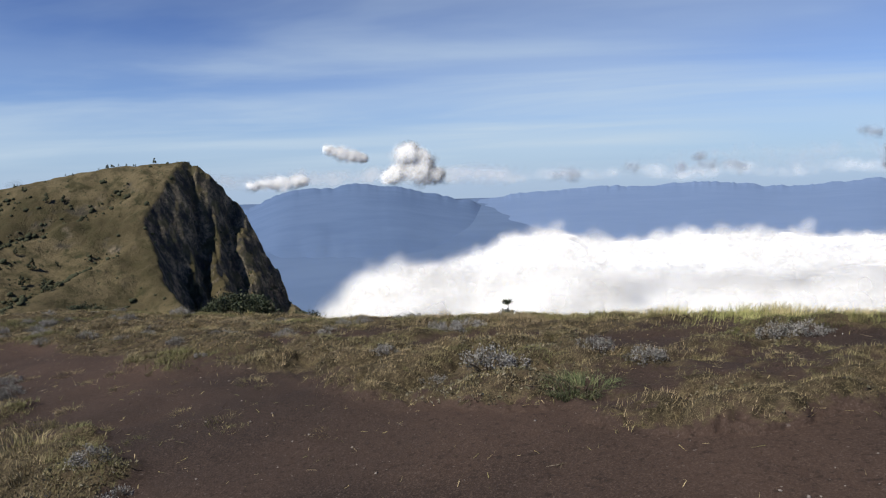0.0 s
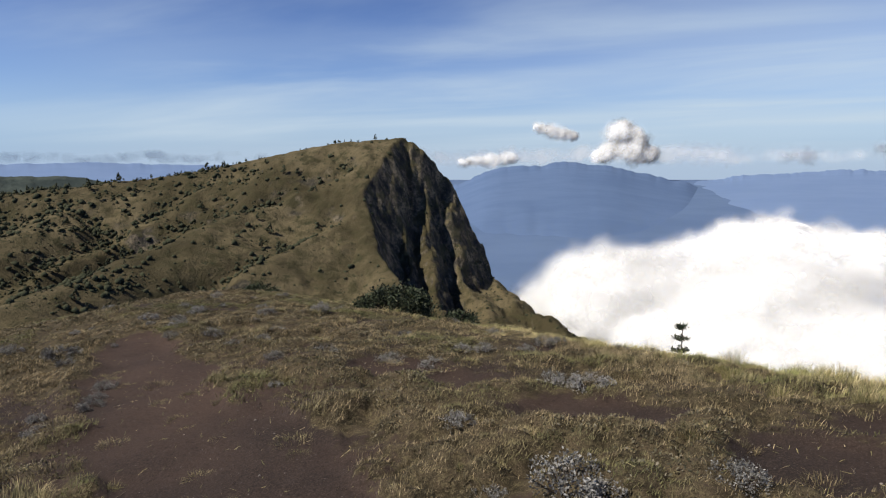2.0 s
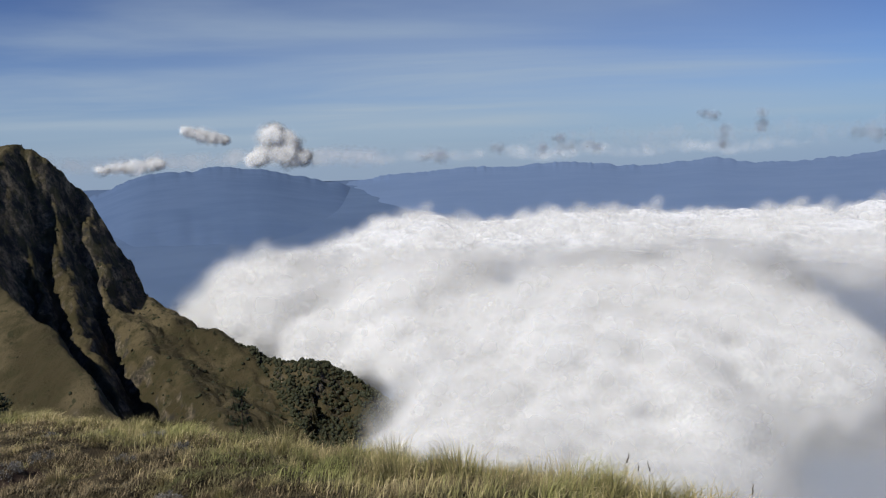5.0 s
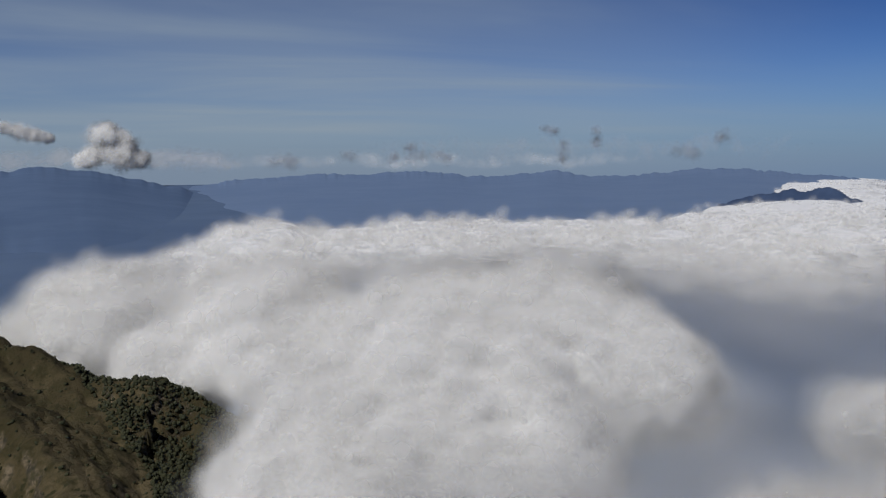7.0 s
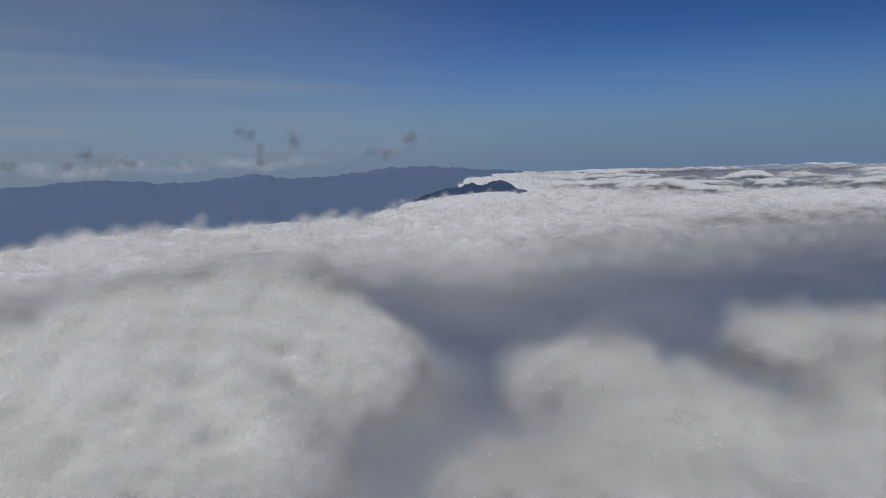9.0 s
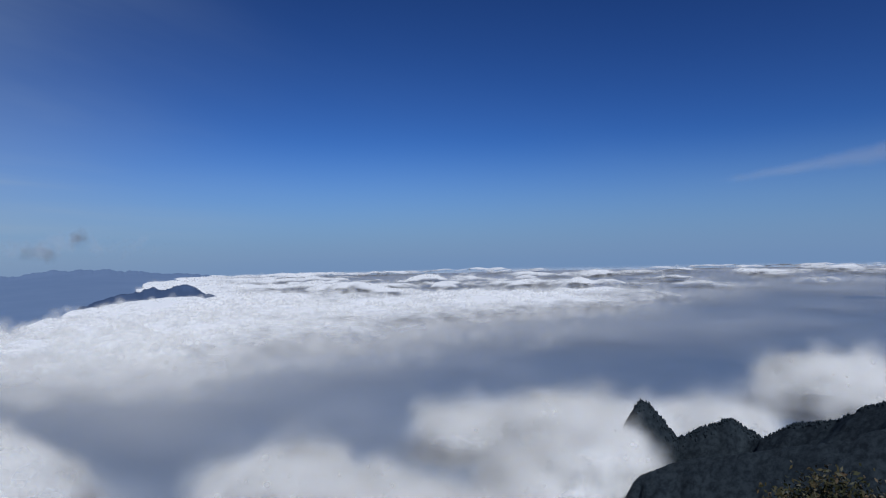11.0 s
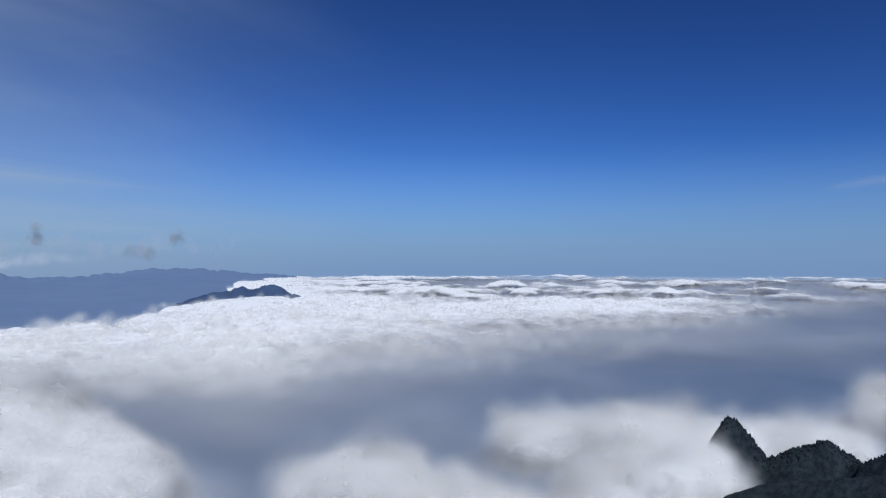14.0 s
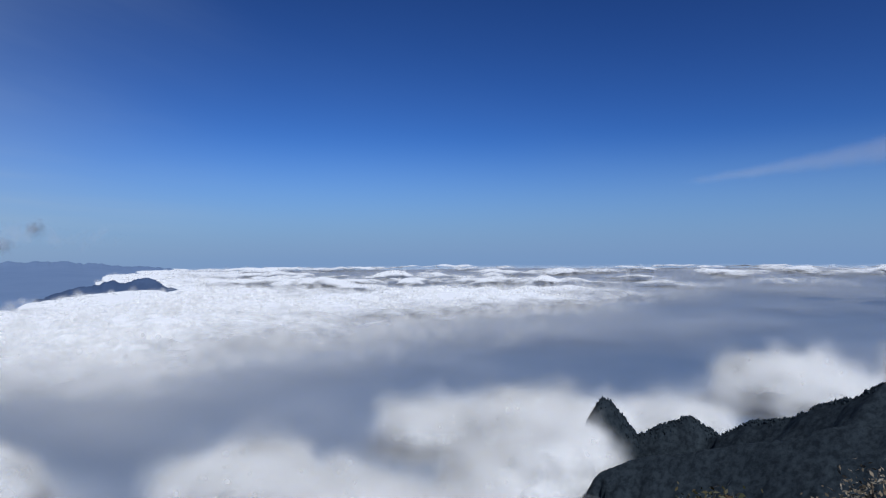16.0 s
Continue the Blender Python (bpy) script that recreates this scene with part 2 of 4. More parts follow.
def cloud_material(name="cloud_white", low=0.10, high=0.62, white=(0.90, 0.91, 0.93), soften=0.55, scale=0.02, most=1.0, fray=1.0, relief_by=0.0):
    """White vapour: dense where its layer says so, torn at the fringe."""
    m, n = material(name)
    p = place(n)
    fluff = n.noise(p, scale, 8, 0.58, 0.35)
    tear = n.math("ADD", n.math("MULTIPLY", n.math("SUBTRACT", fluff, 0.5), 1.25),
                  n.math("MULTIPLY", n.math("SUBTRACT", n.noise(p, scale * 0.25, 3, 0.5), 0.5), 0.6))
    tear = n.math("MULTIPLY", tear, fray)
    dense = n.math("MULTIPLY", n.span(n.math("ADD", read(n, "thickness"), tear), low, high), most)
    relief = n.add("ShaderNodeBump")
    relief.inputs["Strength"].default_value, relief.inputs["Distance"].default_value = relief_by, 0.22 / scale
    n.link(fluff, relief.inputs["Height"])
    normal = relief.outputs[0]
    bent = n.vmath("NORMALIZE", n.vmath("ADD", n.vmath("SCALE", normal, 1 - soften), (0, 0, soften)))
    d = n.add("ShaderNodeBsdfDiffuse")
    n.put(d.inputs["Color"], (*white, 1))
    n.link(bent, d.inputs["Normal"])
    clear = n.add("ShaderNodeBsdfTransparent")
    mixed = n.add("ShaderNodeMixShader")
    n.link(dense, mixed.inputs[0])
    n.link(clear.outputs[0], mixed.inputs[1])
    n.link(d.outputs[0], mixed.inputs[2])
    n.link(mixed.outputs[0], n.add("ShaderNodeOutputMaterial").inputs[0])
    return m


SOIL, VALLEY, SLOPE = soil_material(), valley_material(), slope_material()
WHITE = (0.85, 0.855, 0.85)




def fluff_material(name, white, most):
    """A soft tuft of vapour, worn at its rim by round knobs."""
    m, n = material(name)
    p = place(n)
    knob = n.noise(p, 0.030, 3, 0.5)
    soft = n.span(n.math("ADD", read(n, "thickness"), n.math("MULTIPLY", n.math("SUBTRACT", knob, 0.55), n.math("MULTIPLY", n.span(read(n, "thickness"), 0.0, 0.35), 0.75))), 0.02, 0.85)
    lean = n.vmath("NORMALIZE", n.add("ShaderNodeAttribute", attribute_name="lean").outputs["Vector"])
    d, t = n.add("ShaderNodeBsdfDiffuse"), n.add("ShaderNodeBsdfTranslucent")
    for shader in (d, t):
        n.put(shader.inputs["Color"], (*white, 1))
        n.link(lean, shader.inputs["Normal"])
    both, mixed = n.add("ShaderNodeMixShader"), n.add("ShaderNodeMixShader")
    both.inputs[0].default_value = 0.08
    n.link(d.outputs[0], both.inputs[1])
    n.link(t.outputs[0], both.inputs[2])
    n.link(n.math("MULTIPLY", soft, most), mixed.inputs[0])
    n.link(n.add("ShaderNodeBsdfTransparent").outputs[0], mixed.inputs[1])
    n.link(both.outputs[0], mixed.inputs[2])
    n.link(mixed.outputs[0], n.add("ShaderNodeOutputMaterial").inputs[0])
    return m


CLOUD = cloud_material("cloud_core", 0.42, 0.92, WHITE, soften=0.82, scale=0.020, fray=0.55, relief_by=0.0)
CLOUD_FLUFF = fluff_material("cloud_fluff", (0.86, 0.86, 0.85), 0.31)
MIST = cloud_material("mist", 0.1, 1.5, soften=0.8, scale=0.005, most=0.31, fray=0.55, white=(0.80, 0.81, 0.81))

# ---- the ground: one sheet from the crest to the horizon ----
EDGE = [(-40.0, 47.0), (-14.0, 26.0), (-5.6, 18.6), (0.8, 13.2), (3.4, 9.8), (4.9, 7.7), (6.0, 5.0), (6.0, 0.0), (3.0, -6.0), (-4.0, -15.0)]


def beyond_edge(x, y):
    """How far a place lies beyond the brink of the hilltop, in metres; negative on the hilltop."""
    best, sign = np.full(np.shape(x), 1e9), np.ones(np.shape(x))
    for (ax, ay), (bx, by) in zip(EDGE, EDGE[1:]):
        dx, dy = bx - ax, by - ay
        t = np.clip(((x - ax) * dx + (y - ay) * dy) / (dx * dx + dy * dy), 0, 1)
        ox, oy = x - ax - t * dx, y - ay - t * dy
        d = np.hypot(ox, oy)
        s = np.where(dx * (y - ay) - dy * (x - ax) > 0, 1.0, -1.0)
        sign = np.where(d < best - 1e-9, s, sign)
        best = np.minimum(best, d)
    return best * sign


def hilltop(x, y):
    """The crest that one walks on."""
    cx, cy = np.clip(x, -9, 5), np.clip(y, -3, 19)
    z = -0.125 + 0.2568 * cx + 0.1468 * cy - 0.00977 * cx * cx - 0.02961 * cx * cy - 0.01843 * cy * cy
    return z - 0.22 * np.abs(x - cx) - 0.25 * np.abs(y - cy)


SOIL_SPOTS = [(0.3, 6.6, 0.68, 0.36), (1.7, 5.75, 0.62, 0.62), (2.25, 6.5, 0.5, 0.42), (2.9, 4.9, 0.35, 0.6), (-1.9, 8.0, 0.45, 0.4), (-0.9, 7.4, 0.4, 0.25), (-3.4, 11.3, 0.5, 0.35)]


def turf_cover(x, y):
    """1 where the turf is closed, 0 on trodden soil."""
    c = 0.66 + 0.75 * fbm(x * 0.9, y * 0.9, 4, 21, 0.6)
    rag = 0.42 * fbm(x * 1.5, y * 1.5, 5, 23, 0.65)
    path = ramp(x - np.interp(y, [2.0, 4.5, 5.1, 6.1, 7.3, 8.3, 10.2], [-1.5, -2.2, -2.76, -3.8, -5.0, -5.8, -7.2]) + rag, -0.22, 0.22)
    path = path * ramp(np.interp(y, [4.5, 5.3, 5.9, 6.5, 7.6, 9.1, 10.5], [-0.6, -1.07, -1.54, -2.6, -3.7, -5.4, -7.1]) - x + rag, -0.22, 0.22) * ramp(9.9 - y + rag, -0.2, 0.2)
    fore = ramp(np.interp(x, [-2.5, -1.8, -0.8, 0.0, 0.66, 1.64, 2.3, 3.5], [5.6, 5.4, 4.7, 4.24, 3.86, 3.23, 3.4, 3.0]) - y + rag, -0.22, 0.22)
    fore = fore * ramp(x - np.interp(y, [0, 3.7, 4.5], [-1.2, -1.6, -2.2]) + rag, -0.22, 0.22)
    c = c - 1.4 * np.maximum(path, fore)
    for sx, sy, rx, ry in SOIL_SPOTS:
        d = np.sqrt(((x - sx) / rx) ** 2 + ((y - sy) / ry) ** 2) + 0.35 * fbm(x * 1.6, y * 1.6, 3, 31)
        c = c - 0.85 * (1 - ramp(d, 0.6, 1.25))
    return np.clip(c, 0, 1)


def ground_height(x, y):
    x, y = np.asarray(x, float), np.asarray(y, float)
    s = beyond_edge(x, y) + 0.35 * fbm(x * 0.5, y * 0.5, 3, 5)
    fall = np.where(s > -0.8, 0.9 * (np.sqrt(np.maximum(s + 0.8, 0) ** 2 + 1.0) - 1.0), 0)
    z = hilltop(x, y) - fall + 0.035 * fbm(x * 1.3, y * 1.3, 4, 11)
    r = np.hypot(x, y)
    z = z + turf_cover(x, y) * (0.15 * humps(x * 1.6, y * 1.6, 14) + 0.11 * humps(x * 4.3, y * 4.3, 15) - 0.10) * (1 - ramp(r, 25, 60))
    z = z + ramp(r, 20, 120) * 9 * fbm(x * 0.02, y * 0.02, 4, 3)
    az = np.degrees(np.arctan2(x - 2, y - 4))
    floor = -137 + 10 * ramp(r, 1100, 2600) * ramp(az, 48, 60) + 4 * fbm(x * 0.0012, y * 0.0012, 4, 8) - 75 * (1 - ramp(az, 2, 16)) * (1 - ramp(r, 560, 760)) * ramp(az, -90, -60)
    return np.maximum(z, floor)


def build_ground():
    rings = np.concatenate([[0.0], np.geomspace(0.25, 4950, 280)])
    fine = np.radians(np.concatenate([np.arange(-70, 120, 0.6), np.arange(120, 290, 2.0)]))
    a, r = np.meshgrid(fine, rings)
    X, Y = 1.2 + r * np.sin(a), 3.0 + r * np.cos(a)
    Z = ground_height(X, Y)
    me = grid_mesh("ground", X, Y, Z, wrap=True)
    layer(me, "turf", turf_cover(X, Y))
    ob = mesh_object("ground", me, SOIL)
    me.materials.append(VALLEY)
    # faces far out take the lowland colour with its painted haze
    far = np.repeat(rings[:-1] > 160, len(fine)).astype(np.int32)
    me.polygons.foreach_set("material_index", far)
    return tagged(ob, "trodden dark soil and short turf on a hilltop, lowland coloured haze blue below", "ground", kind="structure")


build_ground()


# ---- mountains ----
def ridges(u, v, lines):
    """Height of a range from its crests: polylines of (u, v, z) with a fall to either side and a steep end."""
    top = np.full(np.shape(u), -1e4)
    for crest, fall_left, fall_right, blunt in lines:
        near, z, fall = np.full(np.shape(u), 1e9), np.zeros(np.shape(u)), np.zeros(np.shape(u))
        for i, ((au, av, az), (bu, bv, bz)) in enumerate(zip(crest, crest[1:])):
            du, dv = bu - au, bv - av
            run = ((u - au) * du + (v - av) * dv) / (du * du + dv * dv)
            t = np.clip(run, 0, 1)
            past = ((run < 0) & (i == 0)) | ((run > 1) & (i == len(crest) - 2))
            ou, ov = u - au - t * du, v - av - t * dv
            d = np.hypot(ou, ov)
            f = np.where(past, 2.4, np.where(du * ov - dv * ou > 0, fall_left, fall_right))
            closer = d < near
            near, z, fall = np.where(closer, d, near), np.where(closer, az + t * (bz - az), z), np.where(closer, f, fall)
        h = z - fall * (np.sqrt(near * near + blunt * blunt) - blunt)
        k = 3.0
        m = np.maximum(top, h)
        top = m + k * np.log1p(np.exp(-np.clip(np.abs(top - h) / k, 0, 30)))
    return top


PEAK_AZ, PEAK_D = radians(-20.7), 600.0
BRINK = [(0, 0, 14), (-12, -22, 3), (-19, -46, -12), (-30, -78, -35), (-20, -123, -56), (-3, -178, -74), (17, -243, -89), (22, -268, -98), (48, -330, -130)]
GRASS_LINES = [
    ([(-520, -60, -45), (-309, -28, -25), (-231, -3, -16), (-141, 9, -2), (-82, 5, 10), (-24, 0, 18), (-8, 0, 19.4), (3, 0, 18.4)], 0.7, 0.74, 18),
    (BRINK, 1.0, 0.78, 10),
    ([(-96, -47, -28), (-158, -154, -56), (-195, -268, -72), (-210, -330, -86)], 0.45, 0.45, 8),
    ([(-33, -79, -33), (-49, -93, -40), (-66, -113, -49), (-84, -141, -59), (-102, -173, -68)], 0.5, 0.5, 7),
    ([(-260, -60, -40), (-300, -160, -62), (-330, -270, -80)], 0.42, 0.42, 8),
]
CLIFF_LINES = [
    ([(0, 0, 15), (10, 0, 14.2), (20, 0, 7), (32, 0, -9), (44, 0, -26), (54, 0, -52), (61, 0, -78), (69, 0, -102)], 1.5, 2.3, 3),
    ([(37, 0, -20), (39, -18, -46), (45, -50, -88), (50, -70, -104)], 2.0, 1.4, 1.5),
    ([(50, -66, -101), (60, -115, -111), (68, -176, -120), (76, -238, -126), (80, -320, -142)], 0.55, 1.2, 5),
    ([(17, 0, 2), (17, -16, -26), (19, -50, -62), (22, -105, -97), (29, -190, -117), (40, -260, -150)], 2.2, 1.3, 1.5),
    ([(27, 0, -4), (28, -12, -34), (31, -32, -66), (35, -60, -98)], 2.2, 1.6, 1.0),
    ([(2, -4, 8), (-2, -22, -22), (0, -50, -54), (6, -100, -90)], 2.2, 1.6, 1.0),
    ([(69, 0, -102), (80, -66, -106), (103, -131, -115), (118, -177, -125), (136, -192, -124), (152, -193, -128), (166, -214, -138), (188, -262, -164), (200, -330, -190)], 0.9, 0.55, 4),
]


# gullies in the grassy side: a line in plan, a depth and a half width
GULLIES = [([(-43, -38), (-69, -45), (-94, -55), (-120, -67), (-164, -62), (-198, -80), (-215, -128), (-226, -190)], 6.0, 9.0),
           ([(-52, -90), (-72, -112), (-90, -140), (-107, -160), (-120, -182), (-140, -230)], 7.0, 11.0),
           ([(-161, -15), (-187, -45), (-217, -66), (-234, -105), (-255, -170)], 5.0, 9.0)]


def gully(u, v):
    """How deep the gullies cut, and how near a place lies to one (0 to 1)."""
    cut, close = np.zeros(np.shape(u)), np.zeros(np.shape(u))
    for line, deep, wide in GULLIES:
        best = np.full(np.shape(u), 1e9)
        for (au, av), (bu, bv) in zip(line, line[1:]):
            du, dv = bu - au, bv - av
            t = np.clip(((u - au) * du + (v - av) * dv) / (du * du + dv * dv), 0, 1)
            best = np.minimum(best, np.hypot(u - au - t * du, v - av - t * dv))
        bell = np.exp(-(best / wide) ** 2)
        cut, close = np.maximum(cut, deep * bell), np.maximum(close, bell)
    return cut, close


def peak_place(u, v):
    d = PEAK_D + v
    return (1.5 + d * math.sin(PEAK_AZ) + u * math.cos(PEAK_AZ), 3.0 + d * math.cos(PEAK_AZ) - u * math.sin(PEAK_AZ))


def peak_height(u, v):
    wu = u + 5 * fbm(u * 0.03, v * 0.03, 3, 41)
    wv = v + 9 * fbm(u * 0.05 + 5, v * 0.05, 4, 43)
    flute = fbm(u * 0.02, v * 0.11, 3, 51)
    edge = np.interp(-wv, [-b[1] for b in BRINK], [b[0] for b in BRINK])
    over = np.maximum(0, wu - edge + 3 * flute)
    grass = ridges(wu, wv, GRASS_LINES) - gully(u + 4 * fbm(u * 0.04, v * 0.04, 2, 49), v)[0] - 2.0 * np.maximum(0, np.sqrt(over * over + 4) - 2)
    cliff = ridges(wu + 4 * flute + 3.0 * fbm(u * 0.11, v * 0.11, 4, 59, 0.6), wv + 6 * fbm(u * 0.12, v * 0.03, 3, 53), CLIFF_LINES)
    cliff = cliff + 3.2 * (humps(u * 0.075, v * 0.03 + 3, 57) - 0.5) + 1.6 * (humps(u * 0.17, v * 0.09, 58) - 0.5)
    h = np.maximum(grass, cliff) + 3.0 * fbm(u * 0.02, v * 0.02, 3, 45) * ramp(-u, -20, 40) + 1.3 * fbm(u * 0.09, v * 0.09, 4, 47)
    return np.maximum(h, -205)


def build_peak():
    u, v = np.meshgrid(np.concatenate([np.arange(-520, -60, 2.4), np.arange(-60, 140, 1.25), np.arange(140, 320, 2.4)]), np.concatenate([np.arange(-330, -130, 2.0), np.arange(-130, 20, 1.25), np.arange(20, 170, 3.0)]))
    Z = peak_height(u, v)
    X, Y = peak_place(u, v)
    me = grid_mesh("mountain", X, Y, Z + 1.9)
    ob = mesh_object("mountain", me, SLOPE)
    return tagged(ob, "grassy mountain with a dark fluted cliff falling into cloud", "mountain")


build_peak()

HILL_AZ, HILL_D = radians(98.0), 400.0


def hill_place(az, el, d):
    """A crest point from its bearing and dip, in the hill's own axes."""
    a = radians(az) - HILL_AZ
    return (d * math.sin(a), d * math.cos(a) - HILL_D, d * math.tan(radians(el)))


HILL_LINES = [
    ([hill_place(86.9, -14.8, 408), hill_place(87.2, -12.5, 405), hill_place(87.6, -12.0, 402), hill_place(88.2, -12.1, 402), hill_place(88.9, -12.9, 400), hill_place(90.4, -14.7, 398),
      hill_place(92.0, -13.8, 398), hill_place(94.0, -13.0, 398), hill_place(95.1, -13.7, 398), hill_place(96.1, -14.3, 395)], 1.5, 1.6, 4),
    ([hill_place(96.1, -14.3, 390), hill_place(98.7, -13.1, 380), hill_place(101.4, -12.6, 370), hill_place(102.9, -11.5, 360), hill_place(105.4, -10.8, 350),
      hill_place(107.4, -9.5, 340), hill_place(110, -11.2, 330), hill_place(118, -9, 300), hill_place(130, -8, 270)], 0.7, 0.8, 3),
    ([hill_place(87.5, -17.5, 330), hill_place(91, -16.2, 330), hill_place(97, -15.0, 320), hill_place(104, -13.0, 310), hill_place(112, -12, 300)], 0.7, 0.9, 3),
]
# bluish tint: aerial haze is put into the forest's dark base colour
HAZED_FOREST = forest_material("hazed_dark_forest", (0.013, 0.018, 0.023), (0.030, 0.039, 0.046), 0.35, 0.7)


def hill_height(u, v):
    return np.maximum(ridges(u + 3 * fbm(u * 0.05, v * 0.05, 3, 61), v + 4 * fbm(u * 0.05, v * 0.05, 3, 62), HILL_LINES), -190)


def hill_plan(u, v):
    d = HILL_D + v
    return 3.7 + d * math.sin(HILL_AZ) + u * math.cos(HILL_AZ), 6.2 + d * math.cos(HILL_AZ) - u * math.sin(HILL_AZ)


CREST = [p[:2] for p in HILL_LINES[0][0]] + [p[:2] for p in HILL_LINES[1][0][1:]]


def canopy(u, v):
    """The uneven top of the forest over the ground of the hills."""
    return 1.1 * humps(u * 0.30, v * 0.30, 63) + 0.7 * humps(u * 0.62, v * 0.62, 64) + 0.8 * fbm(u * 0.06, v * 0.06, 3, 65)


def build_hills():
    u, v = np.meshgrid(np.arange(-140, 260, 1.4), np.arange(-220, 130, 1.4))
    h = hill_height(u, v) + canopy(u, v)
    X, Y = hill_plan(u, v)
    me = grid_mesh("forested_hills", X, Y, h + 2.0)
    return tagged(mesh_object("forested_hills", me, HAZED_FOREST), "dark forested hills tinted haze blue, with a sharp pinnacle above the cloud", "hills")


build_hills()


def far_range(name, crest, dist, material, label, seed, depth=0.30, rough=0.10, shape=0.7):
    """A range so far away that it does not shift: a crest line by bearing and height angle."""
    az = np.arange(crest[0][0], crest[-1][0], 0.12)
    el = np.interp(az, [c[0] for c in crest], [c[1] for c in crest]) 
    el = np.convolve(np.pad(el, 8, mode="edge"), np.ones(17) / 17, "valid")
    ragged = rough * 1.9 * fbm(az * 1.1, az * 0 + seed, 5, seed, 0.6)
    back = np.linspace(1, -0.06, 40)[:, None]
    a = np.radians(az)[None, :] + 0 * back
    d = dist * (1 - depth * np.maximum(back, 0) + 0.3 * np.maximum(-back, 0))
    top = dist * np.tan(np.radians(el[None, :] + ragged[None, :] * np.exp(-8 * np.abs(back))))
    foot = -140.0 if dist > 4550 else -152.0 if dist > 2500 else -190.0
    ravine = 0.5 + 0.5 * fbm(np.degrees(a) * 0.35, back * 2.5, 3, seed + 5)
    fall = np.clip(np.abs(back) * (0.95 + 0.06 * ravine), 0, 1) ** shape
    X, Y = d * np.sin(a), d * np.cos(a)
    Z = top + (foot - top) * fall + 0.0012 * dist * fbm(X * 2.2 / dist * 4, Y * 4 / dist, 4, seed + 7) * np.clip(np.abs(back) * 5, 0, 1)
    me = grid_mesh(name, X, Y, Z)
    return tagged(mesh_object(name, me, material), label, "mountains")


# distance haze is put into these blue base colours; the air itself is clear
HAZE_BLUE_FAR = forest_material("haze_blue_range", (0.145, 0.210, 0.335), (0.160, 0.226, 0.352), 0.004, 0)
HAZE_BLUE_NEAR = forest_material("haze_blue_massif", (0.096, 0.146, 0.245), (0.112, 0.165, 0.268), 0.004, 0)
HAZE_BLUE_DARK = forest_material("haze_blue_headland", (0.045, 0.070, 0.130), (0.060, 0.090, 0.160), 0.01, 0)
far_range("haze_blue_massif", [(-18, -3.0), (-16.3, -2.0), (-13.3, -0.7), (-10.2, -0.4), (-7.1, -0.2), (-3.9, -0.4), (-1.2, -1.1), (2.5, -1.9), (4.8, -3.3), (7.1, -4.8), (9, -6.5)],
          3600, HAZE_BLUE_NEAR, "flat-topped massif coloured haze blue, with cloud on its crest", 3, 0.73, 0.12, 0.9)
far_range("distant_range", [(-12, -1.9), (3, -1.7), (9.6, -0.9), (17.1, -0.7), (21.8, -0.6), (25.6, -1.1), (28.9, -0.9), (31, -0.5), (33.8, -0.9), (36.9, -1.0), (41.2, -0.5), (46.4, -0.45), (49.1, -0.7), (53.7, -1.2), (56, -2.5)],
          4600, HAZE_BLUE_FAR, "long mountain range beyond the cloud, coloured haze blue", 9, 0.70, 0.14, 0.55)
far_range("headland", [(42, -4.0), (44, -3.3), (45.5, -2.7), (47, -2.1), (48, -1.95), (49.5, -1.95), (51, -1.75), (52.2, -1.85), (53, -2.3), (54, -3.4)], 2080, HAZE_BLUE_DARK, "headland coloured dark haze blue jutting out of the cloud", 14, 0.12, 0.22)
far_range("far_plateau", [(-75, -0.2), (-60, 0.1), (-48.8, 0.0), (-44.3, 0.1), (-39.0, -0.1), (-33.7, -0.2), (-24, -0.6)], 4500, HAZE_BLUE_FAR, "long flat plateau on the horizon, coloured haze blue", 19, 0.4, 0.05)
# greyed green: aerial haze is part of this hill's base colour
GREEN_FAR = forest_material("hazy_green_hill", (0.036, 0.046, 0.042), (0.060, 0.072, 0.060), 0.02)
far_range("wooded_hill", [(-75, -0.3), (-60, -0.3), (-48.9, -0.7), (-46.2, -0.7), (-43.7, -1.0), (-42.0, -1.5), (-38, -3.0)], 1500, GREEN_FAR, "rounded green wooded hill behind the mountain", 23, 0.5, 0.08)


# ---- the sea of cloud ----
BEARING = [-14, -10, -5, 2, 7, 14, 26, 32, 37, 41, 47, 51, 60, 75, 80, 86, 92, 97, 110, 140]
BANK_FAR = [600, 660, 750, 1000, 1200, 1120, 1400, 1450, 1500, 1620, 2150, 4800, 6000, 6000, 6000, 6000, 6000, 6000, 6000, 6000]
BANK_NEAR = [660, 590, 560, 620, 720, 800, 900, 930, 900, 850, 820, 820, 880, 1020, 1080, 1250, 1700, 2200, 2400, 2400]
# single masses: bearing, distance, half width, half depth, lift
MASSES = [(2, 490, 46, 48, 0), (-4, 570, 48, 48, 0), (20, 300, 84, 90, 0), (9, 470, 60, 60, 0), (27, 400, 118, 112, 27), (35, 385, 56, 74, 18), (9, 520, 70, 110, 4), (25, 215, 60, 60, -4), (7, 1050, 70, 120, 14), (48.5, 1800, 150, 110, 8), (-4, 700, 60, 60, 4),
          (58, 376, 44, 54, 13), (66, 320, 58, 54, 5), (61, 255, 72, 70, 2), (50, 190, 40, 45, -4), (74, 300, 45, 50, 2),
          (74, 480, 44, 36, 6), (82, 470, 52, 52, 12), (79.5, 370, 40, 60, 2), (86.5, 452, 26, 34, 14), (84.3, 366, 20, 34, 32), (81, 345, 22, 40, 6), (92, 520, 44, 44, 0), (100, 660, 70, 64, 14), (106, 620, 50, 50, 10), (110, 760, 60, 60, 14)]


